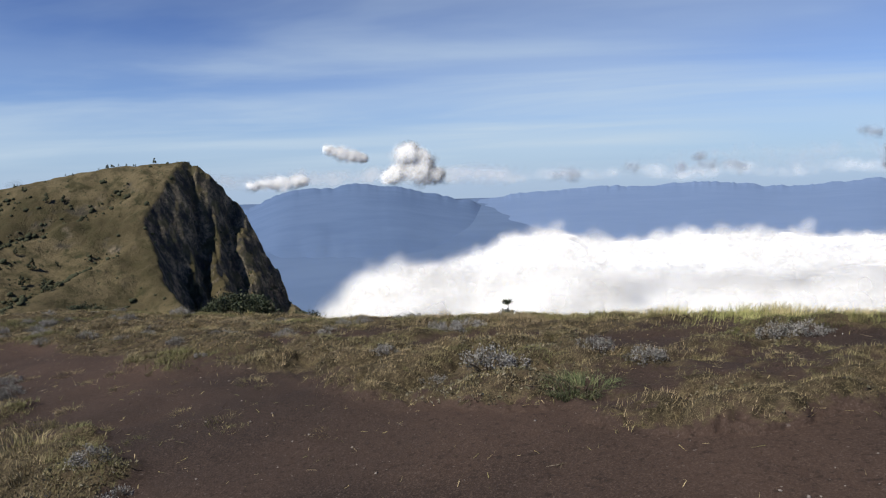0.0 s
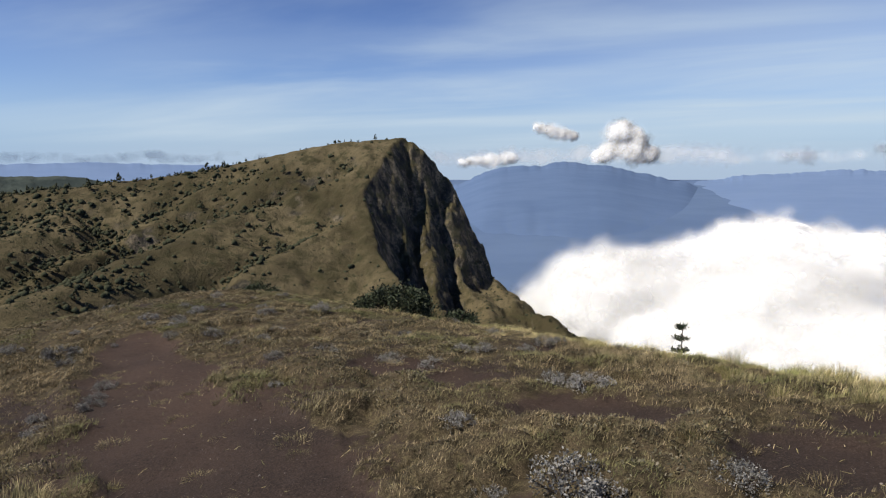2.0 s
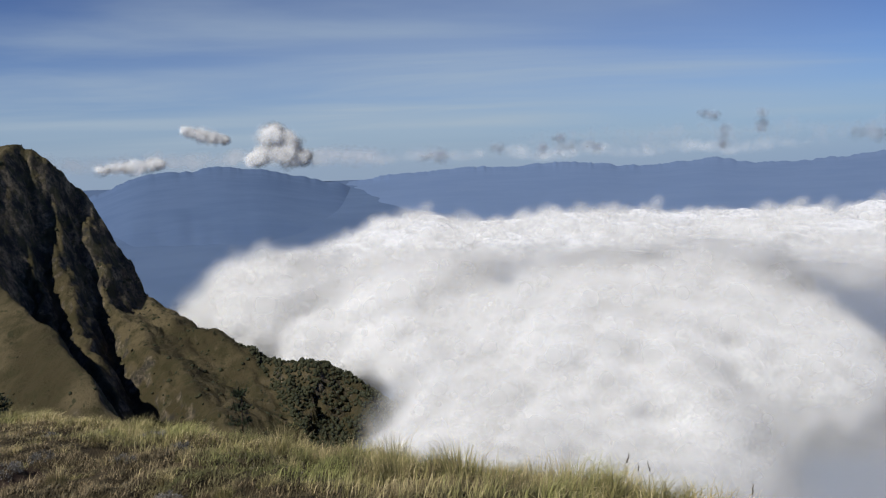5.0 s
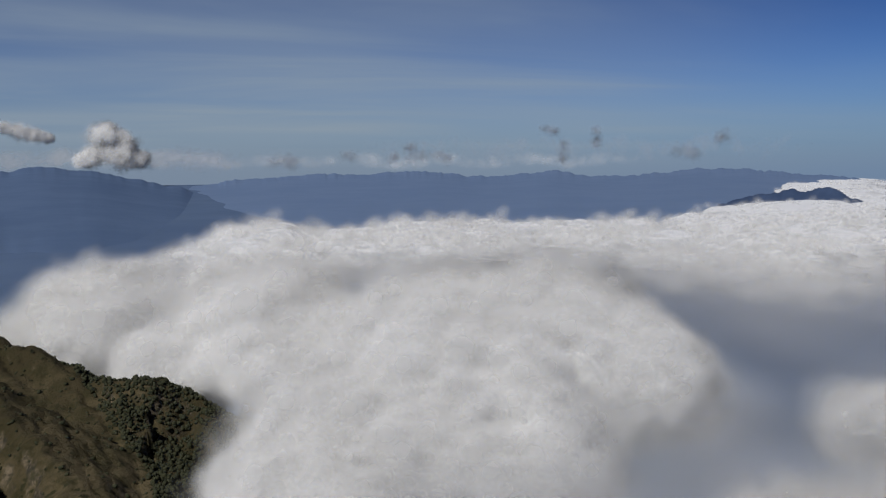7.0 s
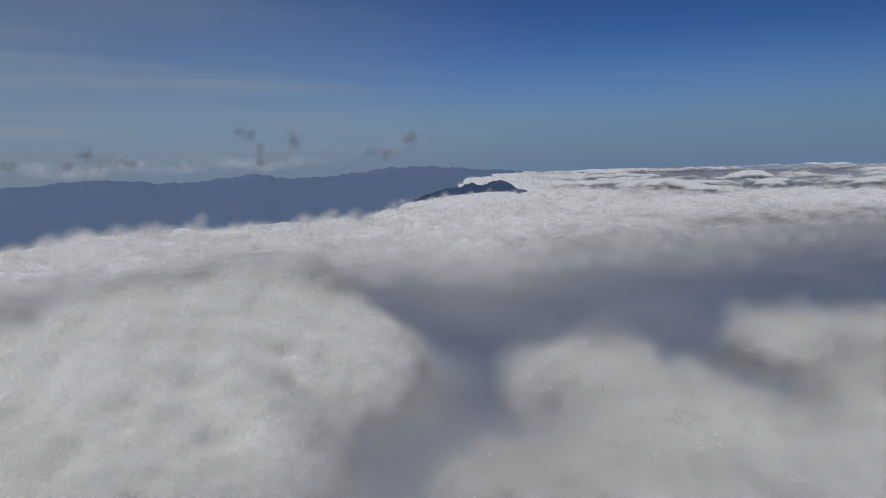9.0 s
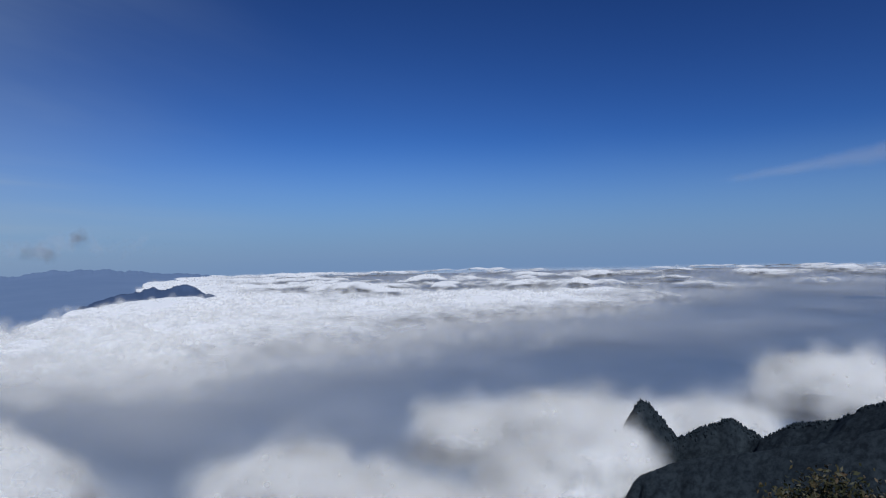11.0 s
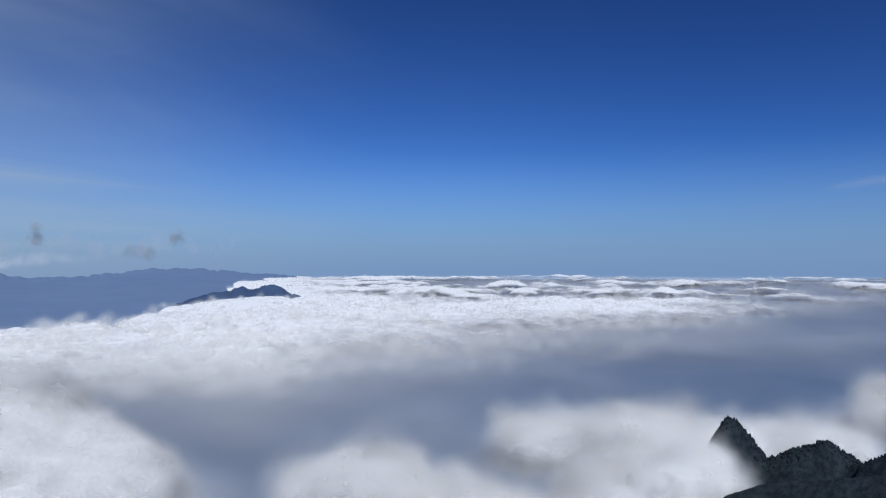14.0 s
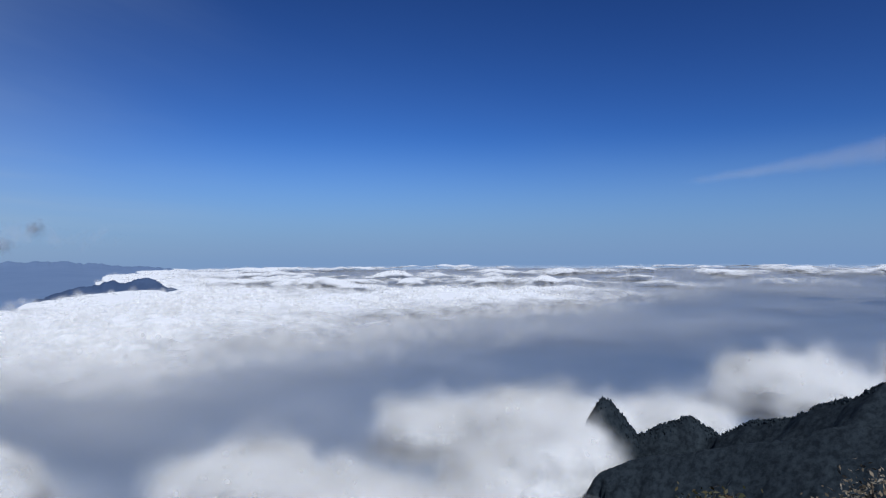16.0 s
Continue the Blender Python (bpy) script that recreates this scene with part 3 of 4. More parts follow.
def cloud_fields(az, r, X, Y, spread=0.0):
    """Cover (0 to 1) and top of the cloud by bearing (degrees) and distance (metres)."""
    near, far = np.interp(az, BEARING, BANK_NEAR), np.interp(az, BEARING, BANK_FAR)
    wave = 1 + 0.10 * fbm(X * 0.006, Y * 0.006, 4, 71) + 0.12 * fbm(X * 0.0022, Y * 0.0022, 2, 72) * ramp(az, 40, 55)
    cover = ramp(r * wave, near * (0.70 - 0.12 * ramp(az, 48, 60) - 0.35 * spread), near * (1.22 + 0.6 * ramp(az, 48, 60))) * (1 - ramp(r * wave, far * 0.97, far * 1.02))
    lift = np.zeros_like(r)
    for maz, mr, wx, wr, up in MASSES:
        side = r * np.sin(np.radians(az - maz))
        along = r * np.cos(np.radians(az - maz)) - mr
        q = np.sqrt((side / wx) ** 2 + (along / wr) ** 2) + 0.40 * fbm(X * 0.015, Y * 0.015, 4, 73 + int(mr), 0.42)
        c = (1 - ramp(q, 0.55, 1.18 + 0.6 * spread)) * (0.66 if maz > 45 and mr < 1000 else 1.0)
        cover = np.maximum(cover, c)
        lift = np.maximum(lift, (1.0 * up + 8) * np.sqrt(np.clip(1 - 0.85 * q * q, 0, 1)))
    far_gap = ramp(r, 1500, 2600) * ramp(az, 50, 62)
    puff = fbm(X * 0.0048, Y * 0.0048, 4, 91)
    cover = cover * (1 - far_gap * ramp(-puff, -0.24 - 0.34 * ramp(az, 62, 92), 0.06) * 0.6)
    return np.clip(cover, 0, 1), lift


def cloud_sheet(az_step, rings):
    """The cloud over bearings and distances: broad swells first, then round billows pushed out square to them."""
    A, r = np.meshgrid(np.arange(-14, 128, az_step), np.geomspace(150, 4920, rings))
    X, Y = 2.0 + r * np.sin(np.radians(A)), 4.0 + r * np.cos(np.radians(A))
    cover, lift = cloud_fields(A, r, X, Y)
    level = np.interp(r, [150, 400, 900, 2000, 4900], [-122, -117, -111, -106, -101])
    body = cover ** 0.7
    strong = 0.8 + 0.5 * fbm(X * 0.004, Y * 0.004, 2, 131)
    far = ramp(r, 1000, 2400)
    wx, wy = X + 60 * fbm(X * 0.004, Y * 0.004, 3, 101), Y + 60 * fbm(X * 0.004 + 9, Y * 0.004, 3, 102)
    swell = 20 * (humps(wx * 0.0088, wy * 0.0088, 85) - 0.5) * strong * (1 - 0.5 * far) + (11 + 6 * ramp(A, 45, 60)) * (humps(wx * 0.0066, wy * 0.0066, 37) - 0.6) * far
    broad = np.clip(16 * fbm(X * 0.0028, Y * 0.0028, 3, 111) * np.clip(r / 900, 0.4, 1.3), -8, 14)
    Z = level - 22 + body * (14 + swell + broad) + lift * body
    P = np.stack([X, Y, Z], -1)
    for size, amp in ((95.0, 17.0), (42.0, 9.0), (18.0, 3.4)):
        keep = ramp(size / r, 0.010, 0.026) * body * strong
        bump = humps3(P / size + 0.25 * fbm(X / size, Y / size, 2, 161)[..., None], int(size)) - 0.55
        P = P + normals(P[..., 0], P[..., 1], P[..., 2]) * (amp * keep * bump)[..., None]
    return A, r, P, cover


def tufts(name, c, size, normal, weight, rng):
    """Soft round tufts of vapour at the places c, dense in the middle and nothing at the rim."""
    n = len(c)
    out = c * (1, 1, 0) / (np.linalg.norm(c[:, :2], axis=1, keepdims=True) + 1)
    d = 0.6 * np.array(sun_way()) - 0.8 * out + rng.normal(0, 0.15, (n, 3))
    d /= np.linalg.norm(d, axis=1, keepdims=True)
    e = np.cross(d, rng.normal(size=(n, 3)))
    e /= np.linalg.norm(e, axis=1, keepdims=True)
    f = np.cross(d, e)
    v = np.zeros((n, 9, 3))
    v[:, 0] = c
    for q in range(8):
        reach = (size * rng.uniform(0.85, 1.15, n))[:, None]
        v[:, q + 1] = c + (math.cos(q * 0.7854) * e + math.sin(q * 0.7854) * f) * reach
    tri = np.array([[0, q + 1, (q + 1) % 8 + 1] for q in range(8)])
    me = raw_mesh(name, v.reshape(-1, 3), ((np.arange(n) * 9)[:, None, None] + tri).reshape(-1, 3))
    w = np.zeros((n, 9))
    w[:, 0] = weight
    layer(me, "thickness", w)
    lean = np.repeat(0.80 * normal + 0.10 * (np.array(sun_way()) + (0, 0, 1)), 9, 0)
    me.attributes.new("lean", "FLOAT_VECTOR", "POINT").data.foreach_set("vector", lean.astype(np.float32).ravel())
    return me


def build_clouds():
    """A billowing body, and round it a skin of soft tufts that blurs its outline."""
    A, r, P, cover = cloud_sheet(0.24, 440)
    N = normals(P[..., 0], P[..., 1], P[..., 2])
    core = P - N * (0.017 * np.minimum(r, 700) * (1 - ramp(r, 560, 1000)))[..., None]
    me = grid_mesh("cloud_sea", core[..., 0], core[..., 1], core[..., 2])
    layer(me, "thickness", cover)
    tagged(mesh_object("cloud_sea", me, CLOUD), "sea of white billowing cloud filling the valley", "cloud", kind="stuff")
    rng = np.random.default_rng(8)
    k = rng.integers(0, r.size, 165000)
    c, thick, far, up = P.reshape(-1, 3)[k], cover.ravel()[k], r.ravel()[k], N.reshape(-1, 3)[k]
    keep = (thick > 0.15) & (rng.random(len(k)) < 0.75 - 0.40 * ramp(far, 700, 1500))
    c, thick, far, up = c[keep], thick[keep], far[keep], up[keep]
    n = len(c)
    size = far * (0.020 + 0.034 * rng.random(n) ** 1.2) * np.clip(560 / far, 0.10, 1.0) ** 1.25
    c = c + rng.normal(0, 0.3, (n, 3)) * size[:, None] + up * (size * rng.uniform(-0.6, -0.05, n))[:, None]
    even = N
    for step in (3, 4, 6, 3, 2):
        even = (even + np.roll(even, step, 0) + np.roll(even, -step, 0) + np.roll(even, step, 1) + np.roll(even, -step, 1)) / 5
    lit = np.maximum(even.reshape(-1, 3)[k][keep], (-9, -9, 0.3))
    me = tufts("cloud_fluff", c, size, lit, 0.06 + 0.94 * ramp(thick, 0.05, 1.0), rng)
    tagged(mesh_object("cloud_fluff", me, CLOUD_FLUFF), "soft white tufts of vapour on the sea of cloud", "cloud", kind="stuff")


def build_mist():
    """Flat gauzy layers that fill the gaps and the feet of the cloud."""
    A, r = np.meshgrid(np.arange(-14, 128, 1.0), np.geomspace(190, 4900, 110))
    X, Y = 2.0 + r * np.sin(np.radians(A)), 4.0 + r * np.cos(np.radians(A))
    cover, lift = cloud_fields(A, r, X, Y, 1.0)
    for i, z in enumerate((-130, -124, -118, -112)):
        me = grid_mesh("mist_layer", X, Y, z + 2.5 * fbm(X * 0.006, Y * 0.006, 3, 151 + i) + 12 * ramp(r, 1500, 4900))
        layer(me, "thickness", 1.2 * (1 - ramp(r / np.interp(A, BEARING, BANK_FAR), 0.92, 1.05)) - 0.84 + 0.75 * cover - 0.10 * i + 0.2 * ramp(A, 34, 46) * (1 - ramp(A, 60, 76)) * (1 - ramp(r, 600, 900)) - 0.85 * (1 - ramp(A, 2, 14)) * (1 - ramp(r, 480, 640)))
        tagged(mesh_object("mist_layer", me, MIST), "thin flat mist between the clouds", "mist", kind="stuff")


scene.cycles.transparent_max_bounces = 512
build_clouds()
build_mist()


def build_cumulus(az, el, dist, lobes, mat, label, name="cumulus_cloud", dense=1.0, each=60, soft=1.0):
    """A heaped cloud far off: soft tufts heaped into round lobes (across, up, radius in metres)."""
    rng = np.random.default_rng(int(dist) + int(az * 10) % 1000)
    lob = np.array(lobes, float)
    k = np.repeat(np.arange(len(lob)), each)
    n = len(k)
    d = rng.normal(size=(n, 3))
    d /= np.linalg.norm(d, axis=1, keepdims=True)
    near, step = lob[k], rng.random((n, 1)) * 0.9
    near = near + (lob[np.minimum(k + 1, len(lob) - 1)] - near) * step
    c = np.stack([near[:, 0], 0 * k, near[:, 1]], -1) + d * (lob[k, 2] * rng.uniform(0.25, 0.85, n))[:, None]
    size = lob[k, 2] * soft * rng.uniform(0.45, 0.85, n)
    a = radians(az)
    turn = np.array([[math.cos(a), -math.sin(a), 0], [math.sin(a), math.cos(a), 0], [0, 0, 1]])
    c, d = c @ turn, d @ turn
    hub = np.array((dist * math.sin(a), dist * math.cos(a), dist * math.tan(radians(el))))
    me = tufts(name, c + hub, size, 0.55 * d + (0, 0, 0.25), np.full(n, dense), rng)
    me.transform(Matrix.Translation(-Vector(hub)))
    ob = mesh_object(name, me, mat)
    ob.matrix_basis = Matrix.Translation(hub)
    return tagged(ob, label, "cloud")


# torn shreds over the far range: bearing, height angle, lobes
SHREDS = [(19.8, 1.3, [(-30, 0, 26), (20, -6, 30)]), (21.6, 0.5, [(-150, 0, 34), (-90, 8, 36), (-20, 0, 34), (60, 14, 26), (110, -6, 30)]), (31.2, 2.6, [(-45, 12, 26), (0, 6, 30), (40, -8, 26)]),
          (32.3, 1.1, [(0, 60, 26), (6, 0, 30), (-4, -60, 28)]), (34.9, 2.1, [(0, 45, 28), (8, 0, 36), (-4, -45, 30)]), (44.6, 2.1, [(0, 0, 36), (-40, -30, 28)]), (41.5, 0.8, [(-60, 0, 34), (0, 10, 40), (70, -10, 34)]),
          (14.8, 0.6, [(-30, 0, 30), (30, 0, 30)]), (18.2, 0.4, [(0, 0, 34), (40, 8, 24)]), (9.5, 0.2, [(-80, 0, 40), (0, 6, 46), (80, -4, 40)])]
# shaded vapour: the shade is put into this grey cloud colour
WISP_SHADE = cloud_material("wisp_shade_grey", 0.35, 1.0, soften=0.5, scale=0.012, white=(0.36, 0.39, 0.45), most=0.30)
PALE = cloud_material("pale_cloud", 0.25, 1.2, soften=0.7, scale=0.008, white=(0.80, 0.82, 0.85), most=0.7)
# the shreds' shade comes from this grey colour
SHADE_GREY_FLUFF = fluff_material("shade_grey_fluff", (0.42, 0.45, 0.51), 0.075)
build_cumulus(-2.9, 0.9, 4700, [(10, 90, 80), (-30, 125, 62), (60, 80, 74), (105, 40, 60), (-70, -20, 62), (-125, -45, 46), (-165, -55, 34), (40, -10, 84), (120, -25, 64), (180, -45, 50)], CLOUD_FLUFF, "white heaped cloud with a grey base above the massif", soft=1.35)
build_cumulus(-8.3, 2.2, 4690, [(-120, 40, 34), (-70, 22, 44), (-10, 5, 50), (50, -6, 46), (100, -18, 36), (140, -30, 26)], CLOUD_FLUFF, "small white cloud drifting beside the heaped cloud", dense=0.7, soft=1.35)
build_cumulus(-13.4, -0.1, 4710, [(-200, -6, 36), (-110, 4, 46), (-10, 0, 50), (80, 12, 44), (160, 22, 32)], CLOUD_FLUFF, "low white cloud resting on the shoulder of the massif", dense=0.7, soft=1.3)
for sx, sy, lobes in SHREDS:
    build_cumulus(sx, sy, 4640, lobes, SHADE_GREY_FLUFF, "small torn shred of cloud coloured shade grey over the far range", "cloud_shred", 0.8, 16, 2.3)


def build_band(az0, az1, el0, el1, mat, most, label, name, dist=4860.0):
    """A torn band of thin cloud standing far off over the horizon."""
    az = np.linspace(az0, az1, 160)[None, :]
    k = np.linspace(-1, 1, 14)[:, None]
    el = (el0 + el1) / 2 + k * (el1 - el0) / 2 + 0.15 * np.sin(az * 0.9)
    a = np.radians(az + 0 * k)
    me = grid_mesh(name, dist * np.sin(a), dist * np.cos(a), dist * np.tan(np.radians(el)))
    ends = ramp(az, az0, az0 + 4) * (1 - ramp(az, az1 - 4, az1))
    layer(me, "thickness", most * (1 - np.abs(k) ** 2) * ends + 0 * az)
    tagged(mesh_object(name, me, mat), label, "cloud")


build_band(-24, 8, -0.6, 1.3, PALE, 0.75, "pale torn cloud along the horizon", "horizon_cloud")
build_band(2, 40, -0.6, 1.0, PALE, 0.55, "pale torn cloud along the far range", "horizon_cloud", 4870.0)
build_band(-75, -28, -0.3, 1.0, PALE, 0.6, "pale cloud low over the plateau", "horizon_cloud")
build_band(-3, 9, -0.9, 1.6, WISP_SHADE, 0.9, "torn cloud below the heaped cloud, its shade put in as grey", "cloud_shred", 4720.0)
build_band(14, 52, -0.2, 2.6, WISP_SHADE, 0.55, "shreds of cloud over the far range, coloured shade grey", "cloud_shred", 4840.0)


def build_streak():
    """A thin high streak of cloud, tapering to one end."""
    az = np.linspace(91.0, 118.0, 120)[None, :]
    k = np.linspace(-1, 1, 16)[:, None]
    el = 4.9 + 0.125 * (az - 92) + 0.02 * np.sin(az) + k * (0.16 + 0.060 * (az - 91))
    a, d = np.radians(az + 0 * k), 4850.0
    me = grid_mesh("cloud_streak", d * np.sin(a), d * np.cos(a), d * np.tan(np.radians(el)))
    layer(me, "thickness", 0.95 * (1 - np.abs(k + 0 * az) ** 1.5) * ramp(az + 0 * k, 91, 100) - 0.05)
    tagged(mesh_object("cloud_streak", me, STREAK), "long thin white streak of high cloud", "cloud")


STREAK = cloud_material("streak_white", 0.0, 1.3, soften=0.9, scale=0.004, most=0.26, white=(0.85, 0.86, 0.88))
build_streak()


# ---- plants ----
def plant_material(name, low_a, low_b, tip, rough=0.75, green=None):
    """Leaves and blades that vary from one to the next."""
    m, n = material(name)
    g = n.add("ShaderNodeNewGeometry")
    pick = g.outputs["Random Per Island"]
    broad_tone = n.noise(g.outputs["Position"], 1.1, 4, 0.6)
    patch = n.noise(g.outputs["Position"], 5.0, 3, 0.6)
    c = n.mix(n.span(pick, 0.1, 0.7), low_a, low_b)
    c = n.mix(n.span(pick, 0.70, 0.98), c, tip)
    c = n.mix(n.math("MULTIPLY", n.span(broad_tone, 0.42, 0.66), 0.55), c, tip)
    c = n.mix(n.math("MULTIPLY", n.span(patch, 0.48, 0.64), 0.75), c, tuple(0.45 * v for v in low_a))
    if green:
        c = n.mix(n.math("MULTIPLY", n.span(n.noise(g.outputs["Position"], 0.55, 4, 0.6), 0.47, 0.62), 0.8), c, green)
    p = finish(n, c, rough, spec=0.25)
    return m


TURF = plant_material("turf_blades", (0.066, 0.055, 0.026), (0.175, 0.135, 0.066), (0.400, 0.305, 0.175), green=(0.095, 0.104, 0.032))
HERB = plant_material("herb_leaves", (0.065, 0.064, 0.032), (0.140, 0.115, 0.062), (0.250, 0.215, 0.150))
TUSSOCK = plant_material("tussock_blades", (0.150, 0.160, 0.048), (0.320, 0.285, 0.108), (0.580, 0.460, 0.245))
TUSSOCK_LOW = plant_material("low_tussock_blades", (0.115, 0.115, 0.042), (0.235, 0.196, 0.085), (0.440, 0.340, 0.190))
BRINK_GRASS = plant_material("brink_blades", (0.190, 0.178, 0.060), (0.450, 0.375, 0.155), (0.750, 0.610, 0.350), green=(0.230, 0.250, 0.072))
STRAW = plant_material("straw_blades", (0.170, 0.165, 0.055), (0.340, 0.280, 0.120), (0.560, 0.440, 0.250))
SILVER = plant_material("silver_leaves", (0.105, 0.099, 0.085), (0.200, 0.190, 0.166), (0.350, 0.333, 0.300))
DARK_LEAF = plant_material("dark_leaves", (0.014, 0.022, 0.010), (0.035, 0.048, 0.020), (0.070, 0.075, 0.040))
BUSH_LEAF = plant_material("bush_leaves", (0.020, 0.028, 0.009), (0.045, 0.050, 0.018), (0.095, 0.062, 0.030), 0.5)
DRY_LEAF = plant_material("dry_heads", (0.090, 0.068, 0.038), (0.190, 0.145, 0.092), (0.380, 0.330, 0.250))
BARK = forest_material("twig_bark", (0.060, 0.045, 0.032), (0.120, 0.095, 0.070), 40)
TREE_LEAF = forest_material("tree_crown", (0.032, 0.037, 0.022), (0.068, 0.069, 0.040), 0.8)
PALE_STONE = forest_material("pale_stone", (0.12, 0.10, 0.085), (0.26, 0.225, 0.19), 30)


def blades(base, height, width, lean, turn, bend):
    """Curved blades of grass as arrays: five corners and three triangles each."""
    n = len(base)
    dx, dy = np.cos(turn), np.sin(turn)
    px, py = -np.sin(turn + bend), np.cos(turn + bend)
    out = np.zeros((n, 5, 3))
    w = width / 2
    for k, sgn in ((0, -1), (1, 1)):
        out[:, k] = base + np.stack([px * w * sgn, py * w * sgn, -0.01 + 0 * w], -1)
    mid = base + np.stack([dx * lean * 0.35 * height, dy * lean * 0.35 * height, 0.62 * height], -1)
    for k, sgn in ((2, -1), (3, 1)):
        out[:, k] = mid + np.stack([px * w * 0.75 * sgn, py * w * 0.75 * sgn, 0 * w], -1)
    out[:, 4] = base + np.stack([dx * lean * height, dy * lean * height, height * np.sqrt(np.clip(1 - 0.4 * lean ** 2, 0.05, 1))], -1)
    tri = np.array([[0, 1, 3], [0, 3, 2], [2, 3, 4]])
    faces = (np.arange(n) * 5)[:, None, None] + tri[None]
    return out.reshape(-1, 3), faces.reshape(-1, 3)


def build_turf():
    """The short turf over the hilltop."""
    rng = np.random.default_rng(5)
    n = 2000000
    x, y = rng.uniform(-13, 7, n), rng.uniform(0.6, 20, n)
    reach = np.hypot(x - 1.0, y - 2.0)
    cover = turf_cover(x, y) + 0.25 * fbm(x * 3, y * 3, 2, 33)
    s = beyond_edge(x, y)
    clump = 0.06 + 0.94 * ramp(humps(x * 1.6, y * 1.6, 14) + 0.5 * humps(x * 4.3, y * 4.3, 15), 0.50, 1.10)
    keep = (rng.random(n) < 0.9 * clump * np.clip(cover * 1.3 - 0.25, 0.004, 1) * np.clip(1.5 - reach / 16, 0.35, 1)) & (s < 1.5)
    x, y, reach, s = x[keep], y[keep], reach[keep], s[keep]
    n = len(x)
    z = ground_height(x, y)
    lush = ramp(fbm(x * 0.6, y * 0.6, 3, 35), -0.1, 0.5)
    brink = ramp(s, -1.9, -0.3) * ramp(x, -3, 1)
    h = (0.010 + 0.028 * rng.random(n) + 0.055 * lush ** 2 * rng.random(n)) * (1 + 2.0 * brink)
    turn, lean, w = rng.normal(0.3, 1.5, n), 0.4 + 0.9 * rng.random(n), 0.0008 + 0.0011 * rng.random(n) + 0.00026 * reach
    out = np.zeros((n, 3, 3))
    base = np.stack([x, y, z - 0.006], -1)
    side = np.stack([-np.sin(turn), np.cos(turn), 0 * turn], -1) * w[:, None]
    out[:, 0], out[:, 1] = base - side, base + side
    out[:, 2] = base + np.stack([np.cos(turn) * lean * h, np.sin(turn) * lean * h, h], -1)
    v, f = out.reshape(-1, 3), np.arange(3 * n).reshape(-1, 3)
    tagged(mesh_object("turf", raw_mesh("turf", v, f), TURF), "short olive and straw-brown grass turf", "grass", kind="stuff")


def build_herbs():
    """Tiny leaves of the low cushion plants between the grass."""
    rng = np.random.default_rng(6)
    n = 240000
    x, y = rng.uniform(-11, 6, n), rng.uniform(1.5, 17, n)
    keep = (fbm(x * 1.3, y * 1.3, 4, 37, 0.6) > 0.12) & (turf_cover(x, y) + 0.2 * fbm(x * 5, y * 5, 2, 38) > 0.30) & (beyond_edge(x, y) < 0.3)
    x, y = x[keep][:62000], y[keep][:62000]
    c = np.stack([x, y, ground_height(x, y) + 0.012 * rng.random(len(x))], -1)
    tagged(mesh_object("cushion_herbs", leaf_cloud("cushion_herbs", c, 0.022, rng), HERB), "low olive and brown cushion plants in the turf", "herbs", kind="stuff")


def tussock_mesh(name, seed, count, radius, height, splay=0.15, wide=1.0):
    rng = np.random.default_rng(seed)
    a, q = rng.uniform(0, 6.283, count), radius * np.sqrt(rng.random(count)) * 0.55
    base = np.stack([q * np.cos(a), q * np.sin(a), -0.02 + 0 * q], -1)
    h = height * (0.45 + 0.65 * rng.random(count))
    v, f = blades(base, h, wide * (0.004 + 0.004 * rng.random(count)), np.clip(splay + 0.8 * q / radius + rng.normal(0, 0.25, count), 0.02, 1.2), a + rng.normal(0.25, 0.6, count), rng.normal(0, 0.5, count))
    return raw_mesh(name, v, f)


def leaf_cloud(name, centres, size, rng, smooth=False):
    """Small pointed leaves, two triangles each, facing every way."""
    n = len(centres)
    d = rng.normal(size=(n, 3))
    d[:, 2] = np.abs(d[:, 2]) * 0.8 + 0.1
    d /= np.linalg.norm(d, axis=1, keepdims=True)
    e = np.cross(d, rng.normal(size=(n, 3)))
    e /= np.linalg.norm(e, axis=1, keepdims=True)
    L = size * (0.6 + 0.8 * rng.random(n))[:, None]
    out = np.zeros((n, 4, 3))
    out[:, 0] = centres
    out[:, 1] = centres + d * L * 0.5 + e * L * 0.24
    out[:, 2] = centres + d * L
    out[:, 3] = centres + d * L * 0.5 - e * L * 0.24
    f = (np.arange(n) * 4)[:, None, None] + np.array([[0, 1, 2], [0, 2, 3]])[None]
    return raw_mesh(name, out.reshape(-1, 3), f.reshape(-1, 3))


def stick(bm, a, b, ra, rb, sides=6):
    """A tapered round stick from a to b."""
    a, b = Vector(a), Vector(b)
    m = Matrix.Translation((a + b) / 2) @ (b - a).to_track_quat("Z", "Y").to_matrix().to_4x4()
    bmesh.ops.create_cone(bm, cap_ends=True, segments=sides, radius1=ra, radius2=rb, depth=(b - a).length, matrix=m)


def part(name, bm, mat, parent, label=""):
    me = bpy.data.meshes.new(name)
    bm.to_mesh(me)
    bm.free()
    return mesh_object(name, me, mat, parent, label)


def on_ground(x, y, turn=0.0, size=1.0, sink=0.01):
    return Matrix.Translation((x, y, float(ground_height(x, y)) - sink)) @ Matrix.Rotation(turn, 4, "Z") @ Matrix.Diagonal((size, size, size, 1))


def scatter(first, spots, rng, lo, hi, sink=0.01):
    """The first thing and its copies at the spots (x, y, size)."""
    for i, (x, y, size) in enumerate(spots):
        m = on_ground(x, y, rng.uniform(0, 6.28), size * rng.uniform(lo, hi), sink)
        if i == 0:
            first.matrix_basis = m
        else:
            ob = copy_thing(first, m)
            ob.matrix_basis = m


